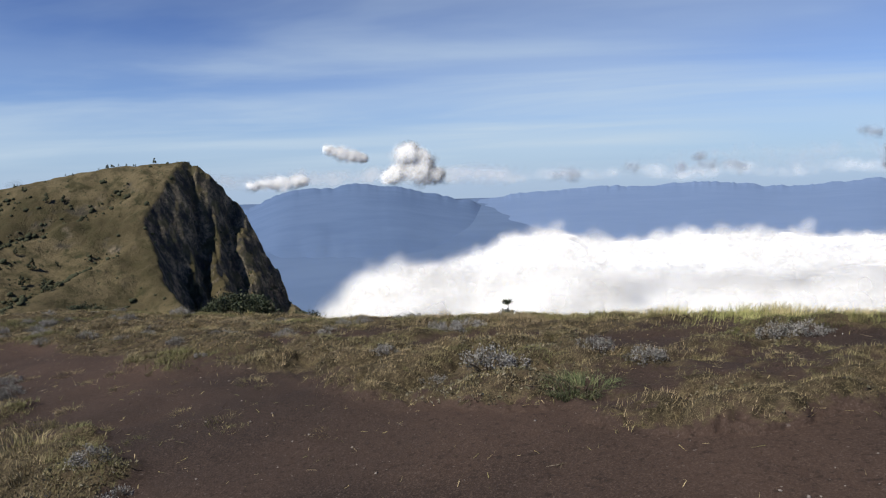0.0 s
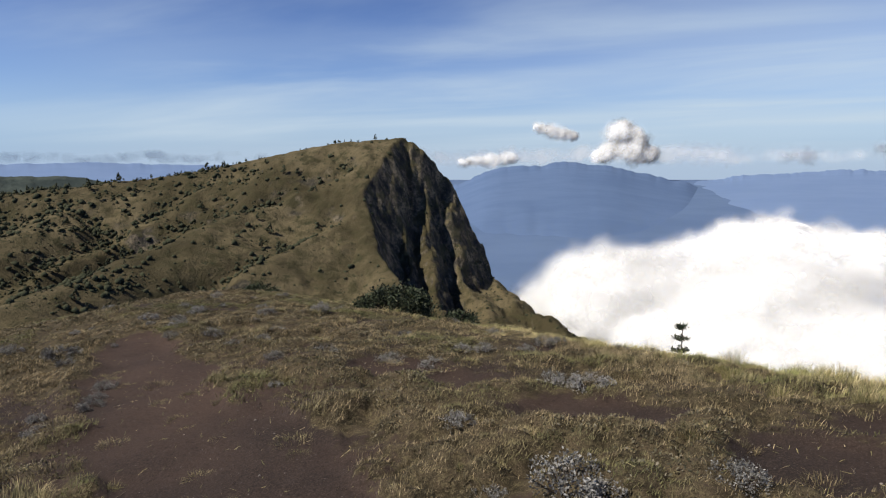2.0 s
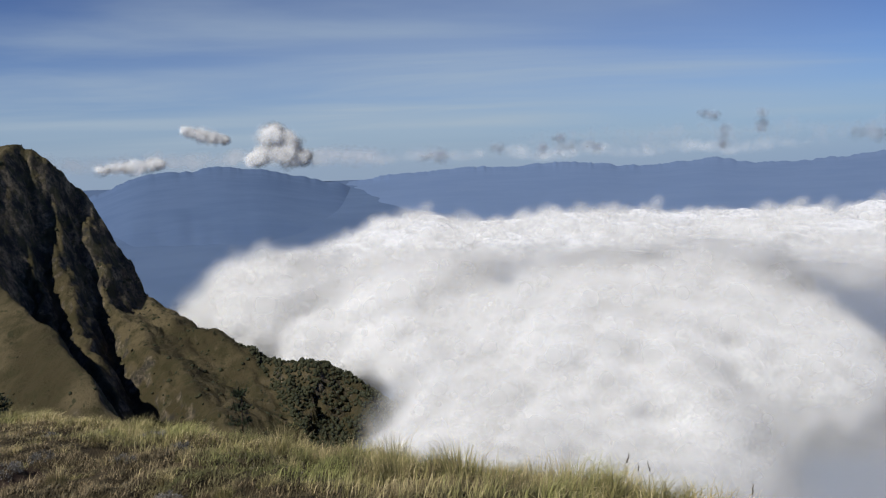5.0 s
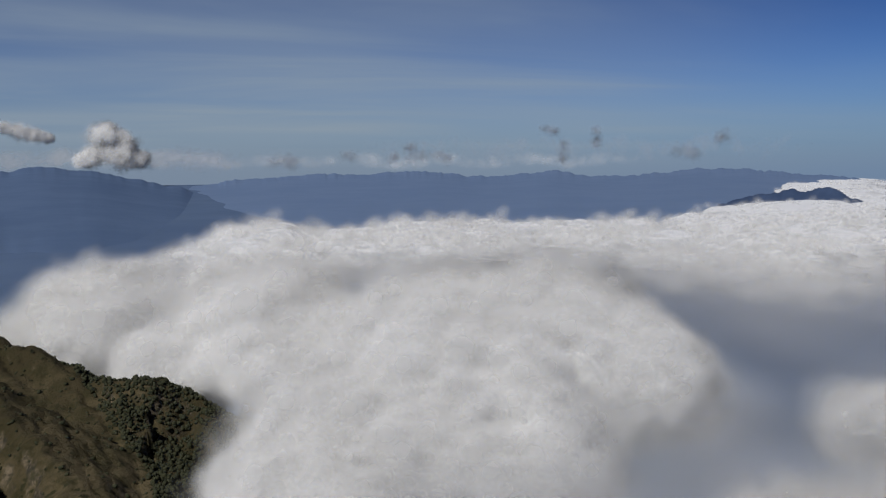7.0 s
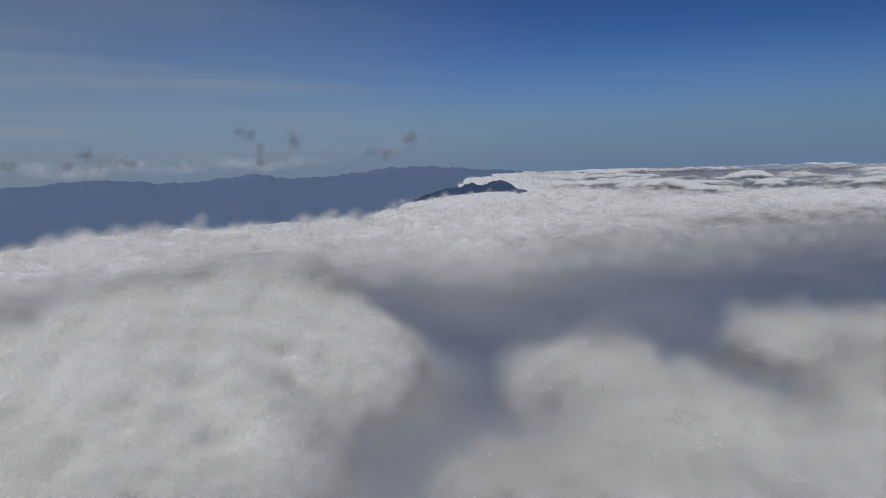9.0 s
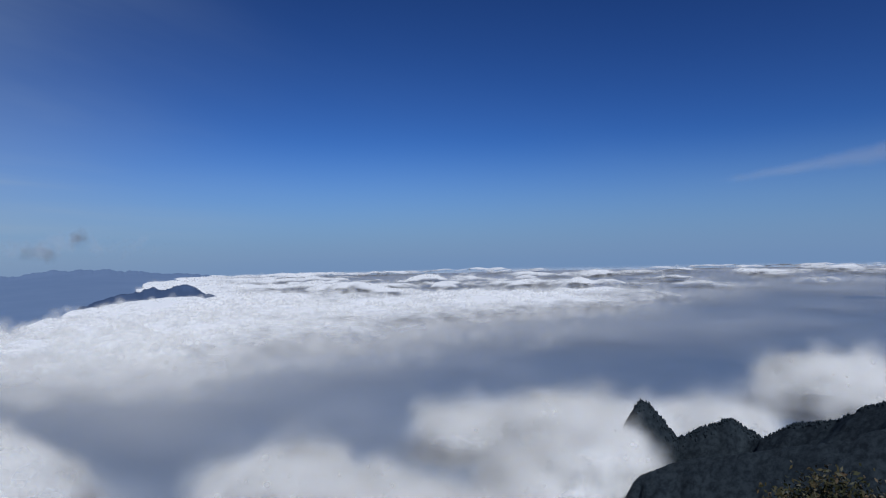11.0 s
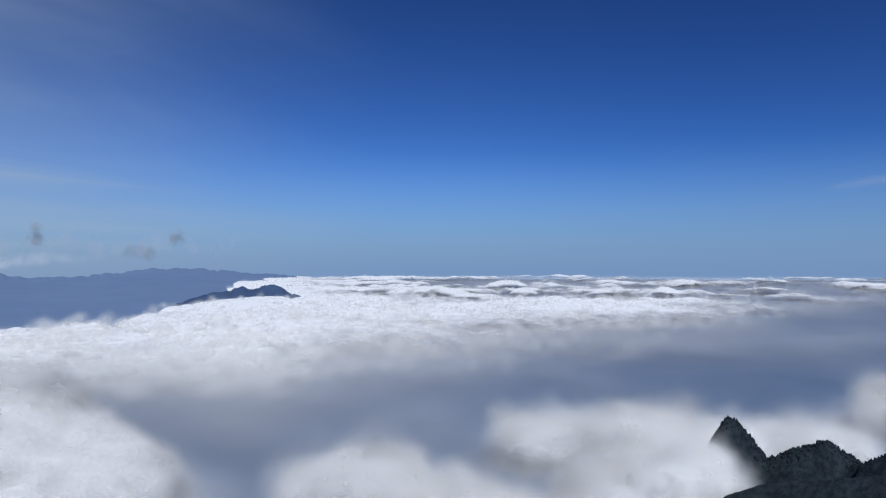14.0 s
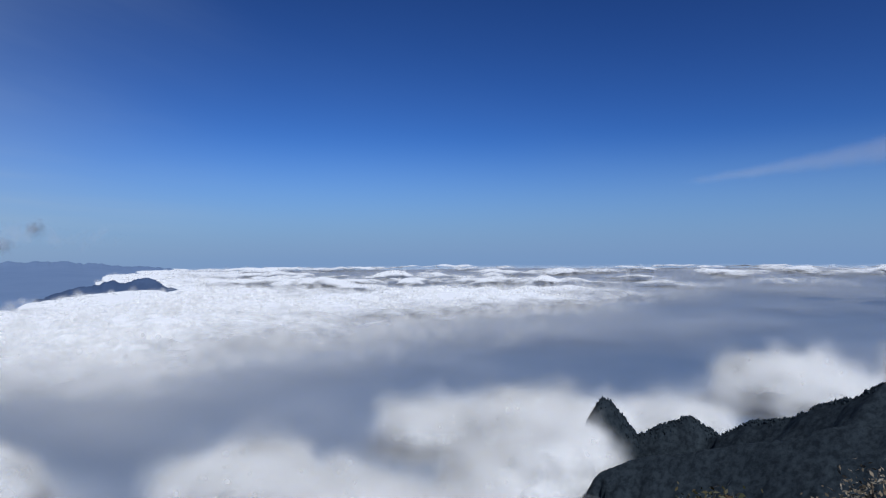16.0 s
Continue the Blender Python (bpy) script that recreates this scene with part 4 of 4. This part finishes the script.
def silver_shrub(seed):
    """A low cushion of felted silver leaves on woody stems."""
    rng = np.random.default_rng(seed)
    top_ob = new("silver_shrub")
    bm = bmesh.new()
    heads = []
    for _ in range(34):
        a, q = rng.uniform(0, 6.28), 0.20 * math.sqrt(rng.random())
        h = (0.05 + 0.10 * rng.random()) * (1.1 - q / 0.3)
        tip = (q * math.cos(a), q * math.sin(a), h)
        stick(bm, (q * 0.5 * math.cos(a), q * 0.5 * math.sin(a), -0.02), tip, 0.004, 0.002, 5)
        heads.append(tip)
    part("woody_stem", bm, BARK, top_ob, "thin woody stems")
    c = np.repeat(np.array(heads), 40, 0) + rng.normal(0, 0.020, (34 * 40, 3)) - np.array([0, 0, 0.012])
    mesh_object("foliage", leaf_cloud("foliage", c, 0.018, rng), SILVER, top_ob, "felted silver-grey leaves")
    return tagged(top_ob, "low silver-grey shrub with felted leaves on turf", "shrub", "silver shrubs on the hilltop")


def leafy_bush(name, seed, rx, rz, leaves, size, mat, label, stem_label="dark woody branches"):
    """A rounded bush: forked branches below, leaves in clusters towards the outside."""
    rng = np.random.default_rng(seed)
    top_ob = new(name)
    bm = bmesh.new()
    tips = []
    for _ in range(64):
        a, u = rng.uniform(0, 6.28), rng.random()
        q = rx * math.sqrt(u) * rng.uniform(0.8, 1.08)
        z = rz * math.sqrt(max(0.0, 1 - min(1.0, q / rx) ** 2)) * rng.uniform(0.72, 1.1) + 0.12 * rz
        mid = (q * 0.45 * math.cos(a), q * 0.45 * math.sin(a), z * 0.55)
        stick(bm, (0.08 * rx * math.cos(a), 0.08 * rx * math.sin(a), -0.05), mid, 0.016, 0.010, 5)
        tip = (q * math.cos(a), q * math.sin(a), z)
        stick(bm, mid, tip, 0.010, 0.005, 5)
        tips.append(tip)
    part("woody_base", bm, BARK, top_ob, stem_label)
    k = rng.integers(0, len(tips), leaves)
    c = np.array(tips)[k] + rng.normal(0, 0.10 * rx + 0.02, (leaves, 3)) * np.array([1, 1, 0.7])
    low = np.where(rng.random(leaves) < 0.4, rng.uniform(0.15, 1.0, leaves), 1.0)
    c = c * np.stack([0.85 + 0.15 * low, 0.85 + 0.15 * low, low], -1)
    mesh_object("foliage", leaf_cloud("foliage", c, size, rng), mat, top_ob)
    return tagged(top_ob, label, "bush")


def sapling(seed):
    """A small dark plant with leaves in tiers round an upright stem."""
    rng = np.random.default_rng(seed)
    top_ob = new("sapling")
    bm = bmesh.new()
    stick(bm, (0, 0, -0.05), (0.02, 0.01, 0.62), 0.014, 0.007)
    c = []
    for tier, (z, reach) in enumerate(((0.16, 0.10), (0.30, 0.13), (0.46, 0.12), (0.61, 0.08))):
        for k in range(9):
            a = 0.698 * k + tier
            tip = (reach * math.cos(a), reach * math.sin(a), z + 0.03)
            stick(bm, (0.01, 0, z - 0.02), tip, 0.004, 0.002, 5)
            for t in np.linspace(0.3, 1, 7):
                c.append((tip[0] * t, tip[1] * t, z + 0.03 * t))
    part("stem", bm, BARK, top_ob, "thin dark upright stem")
    c = np.repeat(np.array(c), 3, 0)
    c = c + rng.normal(0, 0.012, c.shape)
    mesh_object("foliage", leaf_cloud("foliage", c, 0.042, rng), DARK_LEAF, top_ob, "dark leaves in tiers")
    return tagged(top_ob, "small dark sapling with tiered leaves at the brink", "sapling")


def seed_stalk(seed):
    """A tall grass stalk with a dark seed head."""
    rng = np.random.default_rng(seed)
    top_ob = new("grass_stalk")
    bm = bmesh.new()
    lean = rng.uniform(-0.22, 0.22)
    stick(bm, (0, 0, 0), (lean * 0.5, 0.02, 0.42), 0.0022, 0.0018, 5)
    stick(bm, (lean * 0.5, 0.02, 0.42), (lean, 0.03, 0.70), 0.0018, 0.0014, 5)
    part("stalk", bm, BARK, top_ob)
    bm = bmesh.new()
    for k in range(9):
        t = k / 8
        m = Matrix.Translation((lean * (1 + 0.15 * t) + rng.normal(0, 0.003), 0.03 + rng.normal(0, 0.003), 0.68 + 0.085 * t)) @ Matrix.Diagonal((0.007, 0.007, 0.014, 1))
        bmesh.ops.create_icosphere(bm, subdivisions=1, radius=1.0 - 0.5 * t, matrix=m)
    part("seed_head", bm, BARK, top_ob, "dark narrow seed head")
    return tagged(top_ob, "thin grass stalk with a dark seed head", "grass stalk", "seed stalks at the brink")


def hill_tree(seed):
    """A tree of the mountain side: tapered trunk, limbs and an uneven crown of many clumps."""
    rng = random.Random(seed)
    top_ob = new("mountain_tree")
    bm = bmesh.new()
    h = rng.uniform(5.0, 7.5)
    stick(bm, (0, 0, -0.8), (0.1, 0, h * 0.75), 0.22, 0.07)
    clumps = []
    for k in range(16):
        t = 0.22 + 0.75 * k / 15
        a = rng.uniform(0, 6.28)
        reach = h * 0.27 * (1.15 - t) ** 0.7 * rng.uniform(0.6, 1.25)
        tip = (reach * math.cos(a), reach * math.sin(a), h * t + 0.3)
        if k % 2 == 0:
            stick(bm, (0, 0, h * t * 0.85), tip, 0.06, 0.03, 5)
        clumps.append((*tip, h * 0.12 * rng.uniform(0.7, 1.3) * (1.25 - 0.7 * t)))
    part("trunk", bm, BARK, top_ob)
    bm = bmesh.new()
    for x, y, z, r in clumps:
        m = Matrix.Translation((x, y, z)) @ Matrix.Rotation(rng.uniform(0, 6.28), 4, (rng.random(), rng.random(), 0.5)) @ Matrix.Diagonal((r * 1.2, r, r * 0.85, 1))
        bmesh.ops.create_icosphere(bm, subdivisions=1, radius=1.0, matrix=m)
    for v in bm.verts:
        v.co += Vector((rng.uniform(-1, 1), rng.uniform(-1, 1), rng.uniform(-1, 1))) * 0.16
    part("crown", bm, TREE_LEAF, top_ob, "dark green uneven crown")
    return tagged(top_ob, "small dark green tree on the grassy mountainside", "tree", "trees on the mountainside")


def lumps(name, spots, mat, label, category, rng):
    """Scrub and forest too dense to count: many small ragged clumps in one mesh."""
    bm = bmesh.new()
    bmesh.ops.create_icosphere(bm, subdivisions=1, radius=1.0)
    v0 = np.array([v.co for v in bm.verts])
    f0 = np.array([[v.index for v in f.verts] for f in bm.faces])
    bm.free()
    n = len(spots)
    s = np.asarray(spots)
    a = rng.uniform(0, 6.28, n)
    v = v0[None] * (1 + 0.28 * rng.normal(size=(n, len(v0), 1)))
    x = v[..., 0] * np.cos(a)[:, None] - v[..., 1] * np.sin(a)[:, None]
    y = v[..., 0] * np.sin(a)[:, None] + v[..., 1] * np.cos(a)[:, None]
    out = np.stack([s[:, 0:1] + x * s[:, 3:4], s[:, 1:2] + y * s[:, 3:4], s[:, 2:3] + v[..., 2] * s[:, 4:5]], -1)
    f = (np.arange(n) * len(v0))[:, None, None] + f0[None]
    return tagged(mesh_object(name, raw_mesh(name, out.reshape(-1, 3), f.reshape(-1, 3), True), mat), label, category, kind="stuff")


# ---- plants of the mountain ----
def plant_mountain():
    rng = np.random.default_rng(77)
    firsts = [hill_tree(k) for k in range(5)]
    n = 5200
    u, v = rng.uniform(-430, -8, n), rng.uniform(-300, 4, n)
    wood = fbm(u * 0.014, v * 0.014, 3, 141)
    left = ramp(-u, 60, 260)
    keep = rng.random(n) < np.clip(0.035 + 0.16 * left * ramp(wood, -0.2, 0.4), 0, 1)
    keep &= ~((u > -75) & (v < -60))
    u, v = u[keep][:230], v[keep][:230]
    # a line of trees on the skyline
    su = np.concatenate([rng.uniform(-330, -150, 90), rng.uniform(-150, -30, 26), rng.uniform(84, 150, 16)])
    sv = np.interp(su, [-520, -309, -231, -141, -82, -24, 80, 103, 118, 136, 152], [-60, -28, -3, 9, 5, 0, -66, -131, -177, -192, -193]) + rng.uniform(-4, 2, len(su))
    u, v = np.concatenate([u, su]), np.concatenate([v, sv])
    z = peak_height(u, v) + 1.9
    X, Y = peak_place(u, v)
    used = set()
    for i in range(len(u)):
        k = i % 5
        size = rng.uniform(0.45, 1.15) * (0.42 if i >= len(u) - 132 else 1.0)
        m = Matrix.Translation((X[i], Y[i], z[i])) @ Matrix.Rotation(rng.uniform(0, 6.28), 4, "Z") @ Matrix.Diagonal((size, size, size, 1))
        if k in used:
            copy_thing(firsts[k], m).matrix_basis = m
        else:
            firsts[k].matrix_basis = m
            used.add(k)
    n = 46000
    u, v = rng.uniform(-430, 140, n), rng.uniform(-320, 6, n)
    wood = fbm(u * 0.014, v * 0.014, 3, 141) + 0.6 * fbm(u * 0.06, v * 0.06, 2, 143)
    here = peak_height(u, v)
    hollow = (peak_height(u + 14, v) + peak_height(u - 14, v) + peak_height(u, v + 14) + peak_height(u, v - 14)) / 4 - here
    bare = (u > -90) & (u < 30) & (v < -40)
    close = gully(u, v)[1] * ramp(fbm(u * 0.05, v * 0.05, 2, 147), -0.35, 0.15)
    keep = rng.random(n) < np.where((close > 0.45) & (u < -40), 0.62 * close, np.where(bare, 0.012, np.where((u > -6) & (v > -70), 0.16, np.where(u > 30, 0.12 * ramp(u, 40, 60), np.clip(0.045 + 0.05 * ramp(-u, 90, 220) + 0.38 * ramp(wood, 0.08, 0.55) + 0.75 * ramp(hollow, 0.3, 2.2), 0, 1) * (0.12 + 0.75 * ramp(-u, 20, 160))))))
    u, v, here = u[keep], v[keep], here[keep]
    X, Y = peak_place(u, v)
    size = (0.5 + 1.9 * rng.random(len(u)) ** 2.8) * np.where(u > -6, 0.6, 1.0)
    lumps("mountain_scrub", np.stack([X, Y, here + 1.9 + 0.25 * size, size, size * 0.85], -1), TREE_LEAF, "dark green scrub in the folds of the mountain", "scrub", rng)
    n = 9000
    u, v = rng.uniform(96, 215, n), rng.uniform(-320, -110, n)
    here = peak_height(u, v)
    keep = (here > -168) & (u > 114 + 10 * fbm(u * 0.03, v * 0.03, 2, 145)) & (v < -120)
    u, v, here = u[keep], v[keep], here[keep]
    X, Y = peak_place(u, v)
    size = 0.5 + 0.9 * rng.random(len(u))
    lumps("ridge_wood", np.stack([X, Y, here + 1.9 + 0.4 * size, size, size * 1.1], -1), TREE_LEAF, "dark forest on the low ridge under the cliff", "forest", rng)


plant_mountain()


def plant_hills():
    rng = np.random.default_rng(78)
    u = rng.uniform(-110, 200, 9000)
    crest = np.interp(u, sorted(p[0] for p in CREST), [p[1] for p in sorted(CREST)])
    v = crest + rng.normal(0, 2.5, len(u))
    z = hill_height(u, v)
    keep = (z > -118) & (np.arange(len(u)) % 3 == 0)
    u, v, z = u[keep], v[keep], z[keep]
    X, Y = hill_plan(u, v)
    size = rng.uniform(0.3, 0.9, len(u))
    lumps("forest_canopy", np.stack([X, Y, z + 2.0 + canopy(u, v) + 0.1 * size, size * 0.7, size * 1.3], -1), HAZED_FOREST_LEAF, "ragged tree tops tinted haze blue along the crest of the hills", "forest", rng)


# tree tops carry the same haze tint in their colour
HAZED_FOREST_LEAF = forest_material("hazed_forest_leaf", (0.018, 0.025, 0.031), (0.025, 0.034, 0.042), 0.5, 0)
plant_hills()

def build_brink_grass():
    """The dense green grass along the brink, between the tussocks."""
    rng = np.random.default_rng(15)
    n = 260000
    x = rng.uniform(-6, 6.3, n)
    s = rng.uniform(-1.0, 0.24, n) * (2.3 + 0.5 * ramp(x, 1.0, 3.0))
    y = np.interp(x, [-14, -5.6, 0.8, 3.4, 4.9, 6.0], [26, 18.6, 13.2, 9.8, 7.7, 5.0])
    x, y = x + 0.62 * s, y + 0.75 * s
    lush = (0.04 + 0.96 * humps(x * 1.5, y * 1.5, 17)) * (0.65 + 0.6 * fbm(x * 0.7, y * 0.7, 2, 19)) * (0.35 * ramp(s, -4.2, -2.2) * (0.3 + 0.7 * ramp(x, 1.0, 3.0)) + 0.65 * ramp(s, -2.2, -0.9)) * (0.3 + 0.7 * ramp(x, -4.5, -1))
    keep = rng.random(n) < lush
    x, y, lush = x[keep][:84000], y[keep][:84000], lush[keep][:84000]
    n = len(x)
    base = np.stack([x, y, ground_height(x, y)], -1)
    h = (0.05 + 0.15 * rng.random(n) ** 1.5) * (0.25 + 1.35 * lush) * (1 + 0.35 * ramp(x, 1.5, 3.0))
    v, f = blades(base, h, 0.003 + 0.004 * rng.random(n), np.clip(rng.normal(0.75, 0.35, n), 0.05, 1.3), rng.normal(0.2, 0.9, n), rng.normal(0, 0.5, n))
    tagged(mesh_object("brink_grass", raw_mesh("brink_grass", v, f), BRINK_GRASS), "dense yellow-green grass along the brink", "grass", kind="stuff")


# ---- plants of the hilltop ----
build_turf()
build_brink_grass()
build_herbs()
rng_h = random.Random(9)
brink = []
for k in range(290):
    t = rng_h.random()
    x = -9 + 15.2 * t
    y = np.interp(x, [-14, -5.6, 0.8, 3.4, 4.9, 6.0], [26, 18.6, 13.2, 9.8, 7.7, 5.0])
    back = rng_h.random() ** 2.2 * 3.0 + 0.1
    px, py = x - back * 0.62, y - back * 0.75
    if px > -2.5 or rng_h.random() < 0.25:
        brink.append((px, py, (1.0 if px > 2.2 else 0.8) if back < 1.2 else 0.5))
for k in range(12):
    x = 2.2 + 2.9 * k / 11
    y = float(np.interp(x, [0.8, 3.4, 4.9, 6.0], [13.2, 9.8, 7.7, 5.0]))
    back = rng_h.uniform(0.5, 1.1)
    brink.insert(3 * k, (x - back * 0.62, y - back * 0.75, 0.9))
for i, (mat, count, height) in enumerate(((STRAW, 330, 0.34), (TUSSOCK, 330, 0.24), (TUSSOCK, 300, 0.20))):
    ob = tagged(mesh_object("grass_tussock", tussock_mesh("grass_tussock", 20 + i, count, 0.30, height, 0.25, 0.6), mat), "tall straw-tipped grass tussock at the brink of the hilltop", "grass tussock", "tussocks at the brink")
    scatter(ob, brink[i::3], rng_h, 0.7, 1.15, 0.02)
inner = [ (-1.08, 8.1, 0.9), (-0.44, 7.8, 0.9), (-1.9, 8.1, 0.8), (-3.2, 5.2, 1.2), (-3.0, 4.7, 1.1), (-3.6, 5.1, 1.0), (0.95, 5.9, 0.9), (-2.6, 4.2, 1.0), (2.3, 7.4, 1.0), (3.0, 6.6, 1.1), (3.4, 6.0, 1.1),
         (-0.1, 4.9, 0.8), (-4.1, 5.0, 0.9), (-0.9, 6.9, 0.7), (0.6, 7.8, 0.8), (-0.2, 8.6, 0.8), (0.9, 8.6, 0.9), (3.6, 5.2, 0.9), (2.1, 5.6, 0.7)]
for i in range(280):
    inner.append((rng_h.uniform(-8, 3.5), rng_h.uniform(4.2, 14), rng_h.uniform(0.35, 0.8)))
for i in range(2):
    ob = tagged(mesh_object("low_tussock", tussock_mesh("low_tussock", 30 + i, 260, 0.30, 0.11, 0.55, 0.6), TUSSOCK_LOW if i == 0 else TURF), "low spiky green and straw grass tussock in the turf", "grass tussock", "tussocks in the turf")
    scatter(ob, inner[i::2], rng_h, 0.7, 1.05, 0.02)
GREEN_SPIKE = plant_material("green_spikes", (0.045, 0.066, 0.024), (0.085, 0.105, 0.042), (0.190, 0.185, 0.090))
spiky = tagged(mesh_object("green_tussock", tussock_mesh("green_tussock", 41, 800, 0.42, 0.115, 0.8, 0.9), GREEN_SPIKE), "dense dark green spiky tussock at the edge of the soil", "grass tussock")
spiky.matrix_basis = on_ground(0.84, 4.28, 0.3, 1.0, 0.02)
silver = [(-5.3, 11.3, 1.0), (-6.4, 8.3, 1.3), (-6.0, 8.0, 1.1), (-5.9, 9.9, 1.1), (-2.8, 8.5, 1.0), (-0.55, 5.95, 1.0), (-0.1, 5.0, 0.8), (0.3, 4.98, 1.2), (0.5, 4.9, 0.9), (1.36, 4.66, 0.85), (0.2, 7.2, 1.1), (-0.1, 7.3, 0.9), (-3.6, 4.85, 1.2),
          (-4.4, 6.1, 1.1), (-4.6, 6.3, 0.8), (-5.15, 12.2, 1.2), (-4.7, 12.0, 1.2), (-6.2, 12.6, 1.1), (-1.4, 8.0, 0.8), (0.3, 10.3, 0.9), (-0.7, 9.3, 0.9), (-2.2, 4.1, 1.0), (-1.9, 3.75, 1.0), (2.6, 5.4, 1.3), (2.8, 5.3, 1.0), (-7.0, 10.6, 1.0), (-7.4, 12.0, 1.0), (1.1, 5.1, 0.9)]
for i in range(80):
    silver.append((rng_h.uniform(-10, 1.5), rng_h.uniform(6.5, 16.5), rng_h.uniform(0.45, 1.1)))
for i in range(3):
    scatter(silver_shrub(50 + i), silver[i::3], rng_h, 0.55, 0.9, 0.0)
leafy_bush("dark_bush", 61, 0.85, 0.50, 8000, 0.070, DARK_LEAF, "dark green rounded bush below the brink").matrix_basis = on_ground(-4.95, 16.0, 0.4, 1.0, 0.05)
leafy_bush("dark_bush", 62, 0.45, 0.32, 2600, 0.060, DARK_LEAF, "small dark bush beside the larger bush").matrix_basis = on_ground(-3.3, 15.6, 1.4, 1.0, 0.05)
leafy_bush("dark_bush", 63, 0.5, 0.28, 2600, 0.060, DARK_LEAF, "small dark bush in the grass of the brink").matrix_basis = on_ground(-9.3, 17.4, 2.0, 1.0, 0.05)
sapling(64).matrix_basis = Matrix.Translation((1.07, 12.32, -1.34)) @ Matrix.Diagonal((0.95, 0.95, 1.15, 1))
for k, (x, y) in enumerate([(4.4, 8.7), (4.75, 8.5), (4.6, 8.75), (5.0, 8.3), (4.2, 8.9)]):
    seed_stalk(70 + k).matrix_basis = on_ground(x, y, k * 1.3, 0.68 + 0.05 * k)
leafy_bush("leathery_bush", 65, 0.56, 0.98, 30000, 0.030, BUSH_LEAF, "bush with leathery olive and reddish leaves below the brink").matrix_basis = Matrix.Translation((8.05, 5.66, -0.40))
leafy_bush("dry_flowering_bush", 66, 0.5, 1.0, 10000, 0.030, DRY_LEAF, "brown bush with pale dry flower heads below the brink").matrix_basis = Matrix.Translation((8.25, 4.84, -0.30))


def straw_litter():
    """Short dry straws strewn over the bare soil and the edges of the turf."""
    rng = np.random.default_rng(13)
    n = 26000
    x, y = rng.uniform(-7, 4.5, n), rng.uniform(1.5, 11, n)
    cover = turf_cover(x, y)
    keep = rng.random(n) < np.where(cover < 0.5, 0.10 + 1.4 * cover, 0.12) * ramp(fbm(x * 1.7, y * 1.7, 3, 39), -0.35, 0.4)
    x, y = x[keep][:5200], y[keep][:5200]
    n = len(x)
    a, half = rng.uniform(0, 6.283, n), rng.uniform(0.008, 0.040, n)
    c = np.stack([x, y, ground_height(x, y) + 0.004], -1)
    way_x = np.stack([np.cos(a) * half, np.sin(a) * half, 0.006 * rng.normal(size=n)], -1)
    side = np.stack([-np.sin(a), np.cos(a), 0 * a], -1) * rng.uniform(0.0012, 0.0030, n)[:, None]
    v = np.stack([c - way_x - side, c - way_x + side, c + way_x + side * 0.4, c + way_x - side * 0.4], 1)
    f = np.arange(4 * n).reshape(-1, 4)
    tagged(mesh_object("straw_litter", raw_mesh("straw_litter", v.reshape(-1, 3), f), STRAW), "short dry straws strewn on the soil", "straw", kind="stuff")
    # weak tufts that stand apart on the bare soil
    m = 260
    tx, ty = rng.uniform(-6, 4.5, m), rng.uniform(2.2, 10, m)
    tc = turf_cover(tx, ty)
    tx, ty = tx[(tc < 0.5) & (tc > 0.12)], ty[(tc < 0.5) & (tc > 0.12)]
    bx, by = np.repeat(tx, 26) + rng.normal(0, 0.045, 26 * len(tx)), np.repeat(ty, 26) + rng.normal(0, 0.03, 26 * len(tx))
    k = len(bx)
    v, f = blades(np.stack([bx, by, ground_height(bx, by)], -1), 0.015 + 0.035 * rng.random(k), 0.002 + 0.002 * rng.random(k), np.clip(rng.normal(0.9, 0.3, k), 0.05, 1.2), rng.uniform(0, 6.28, k), rng.normal(0, 0.5, k))
    tagged(mesh_object("sparse_grass", raw_mesh("sparse_grass", v, f), TUSSOCK_LOW), "weak tufts of grass on the bare soil", "grass", kind="stuff")


def litter():
    """Pebbles and dry twigs on the trodden soil."""
    rng = np.random.default_rng(12)
    n = 5000
    x, y = rng.uniform(-6, 3.5, n), rng.uniform(1.5, 10, n)
    keep = turf_cover(x, y) < 0.25
    x, y = x[keep][:300], y[keep][:300]
    size = 0.003 + 0.009 * rng.random(len(x)) ** 4
    lumps("pebbles", np.stack([x, y, ground_height(x, y) + size * 0.3, size, size * 0.6], -1), PALE_STONE, "small pale pebbles on the dark soil", "pebbles", rng)
    first = None
    for k in range(26):
        px, py = x[(k * 13) % len(x)], y[(k * 13) % len(x)]
        m = on_ground(float(px), float(py), float(rng.uniform(0, 6.28)), float(rng.uniform(0.3, 0.75)), -0.003)
        if first is None:
            first = new("dry_twig")
            bm = bmesh.new()
            stick(bm, (-0.08, 0, 0), (0.0, 0.012, 0.006), 0.003, 0.003, 5)
            stick(bm, (0.0, 0.012, 0.006), (0.09, 0.0, 0.003), 0.003, 0.0015, 5)
            stick(bm, (0.0, 0.012, 0.006), (0.05, 0.04, 0.012), 0.002, 0.001, 5)
            part("twig", bm, DRY_LEAF, first)
            tagged(first, "short pale dry twig on dark soil", "twig", "twigs on the soil")
            first.matrix_basis = m
        else:
            copy_thing(first, m).matrix_basis = m


litter()
straw_litter()
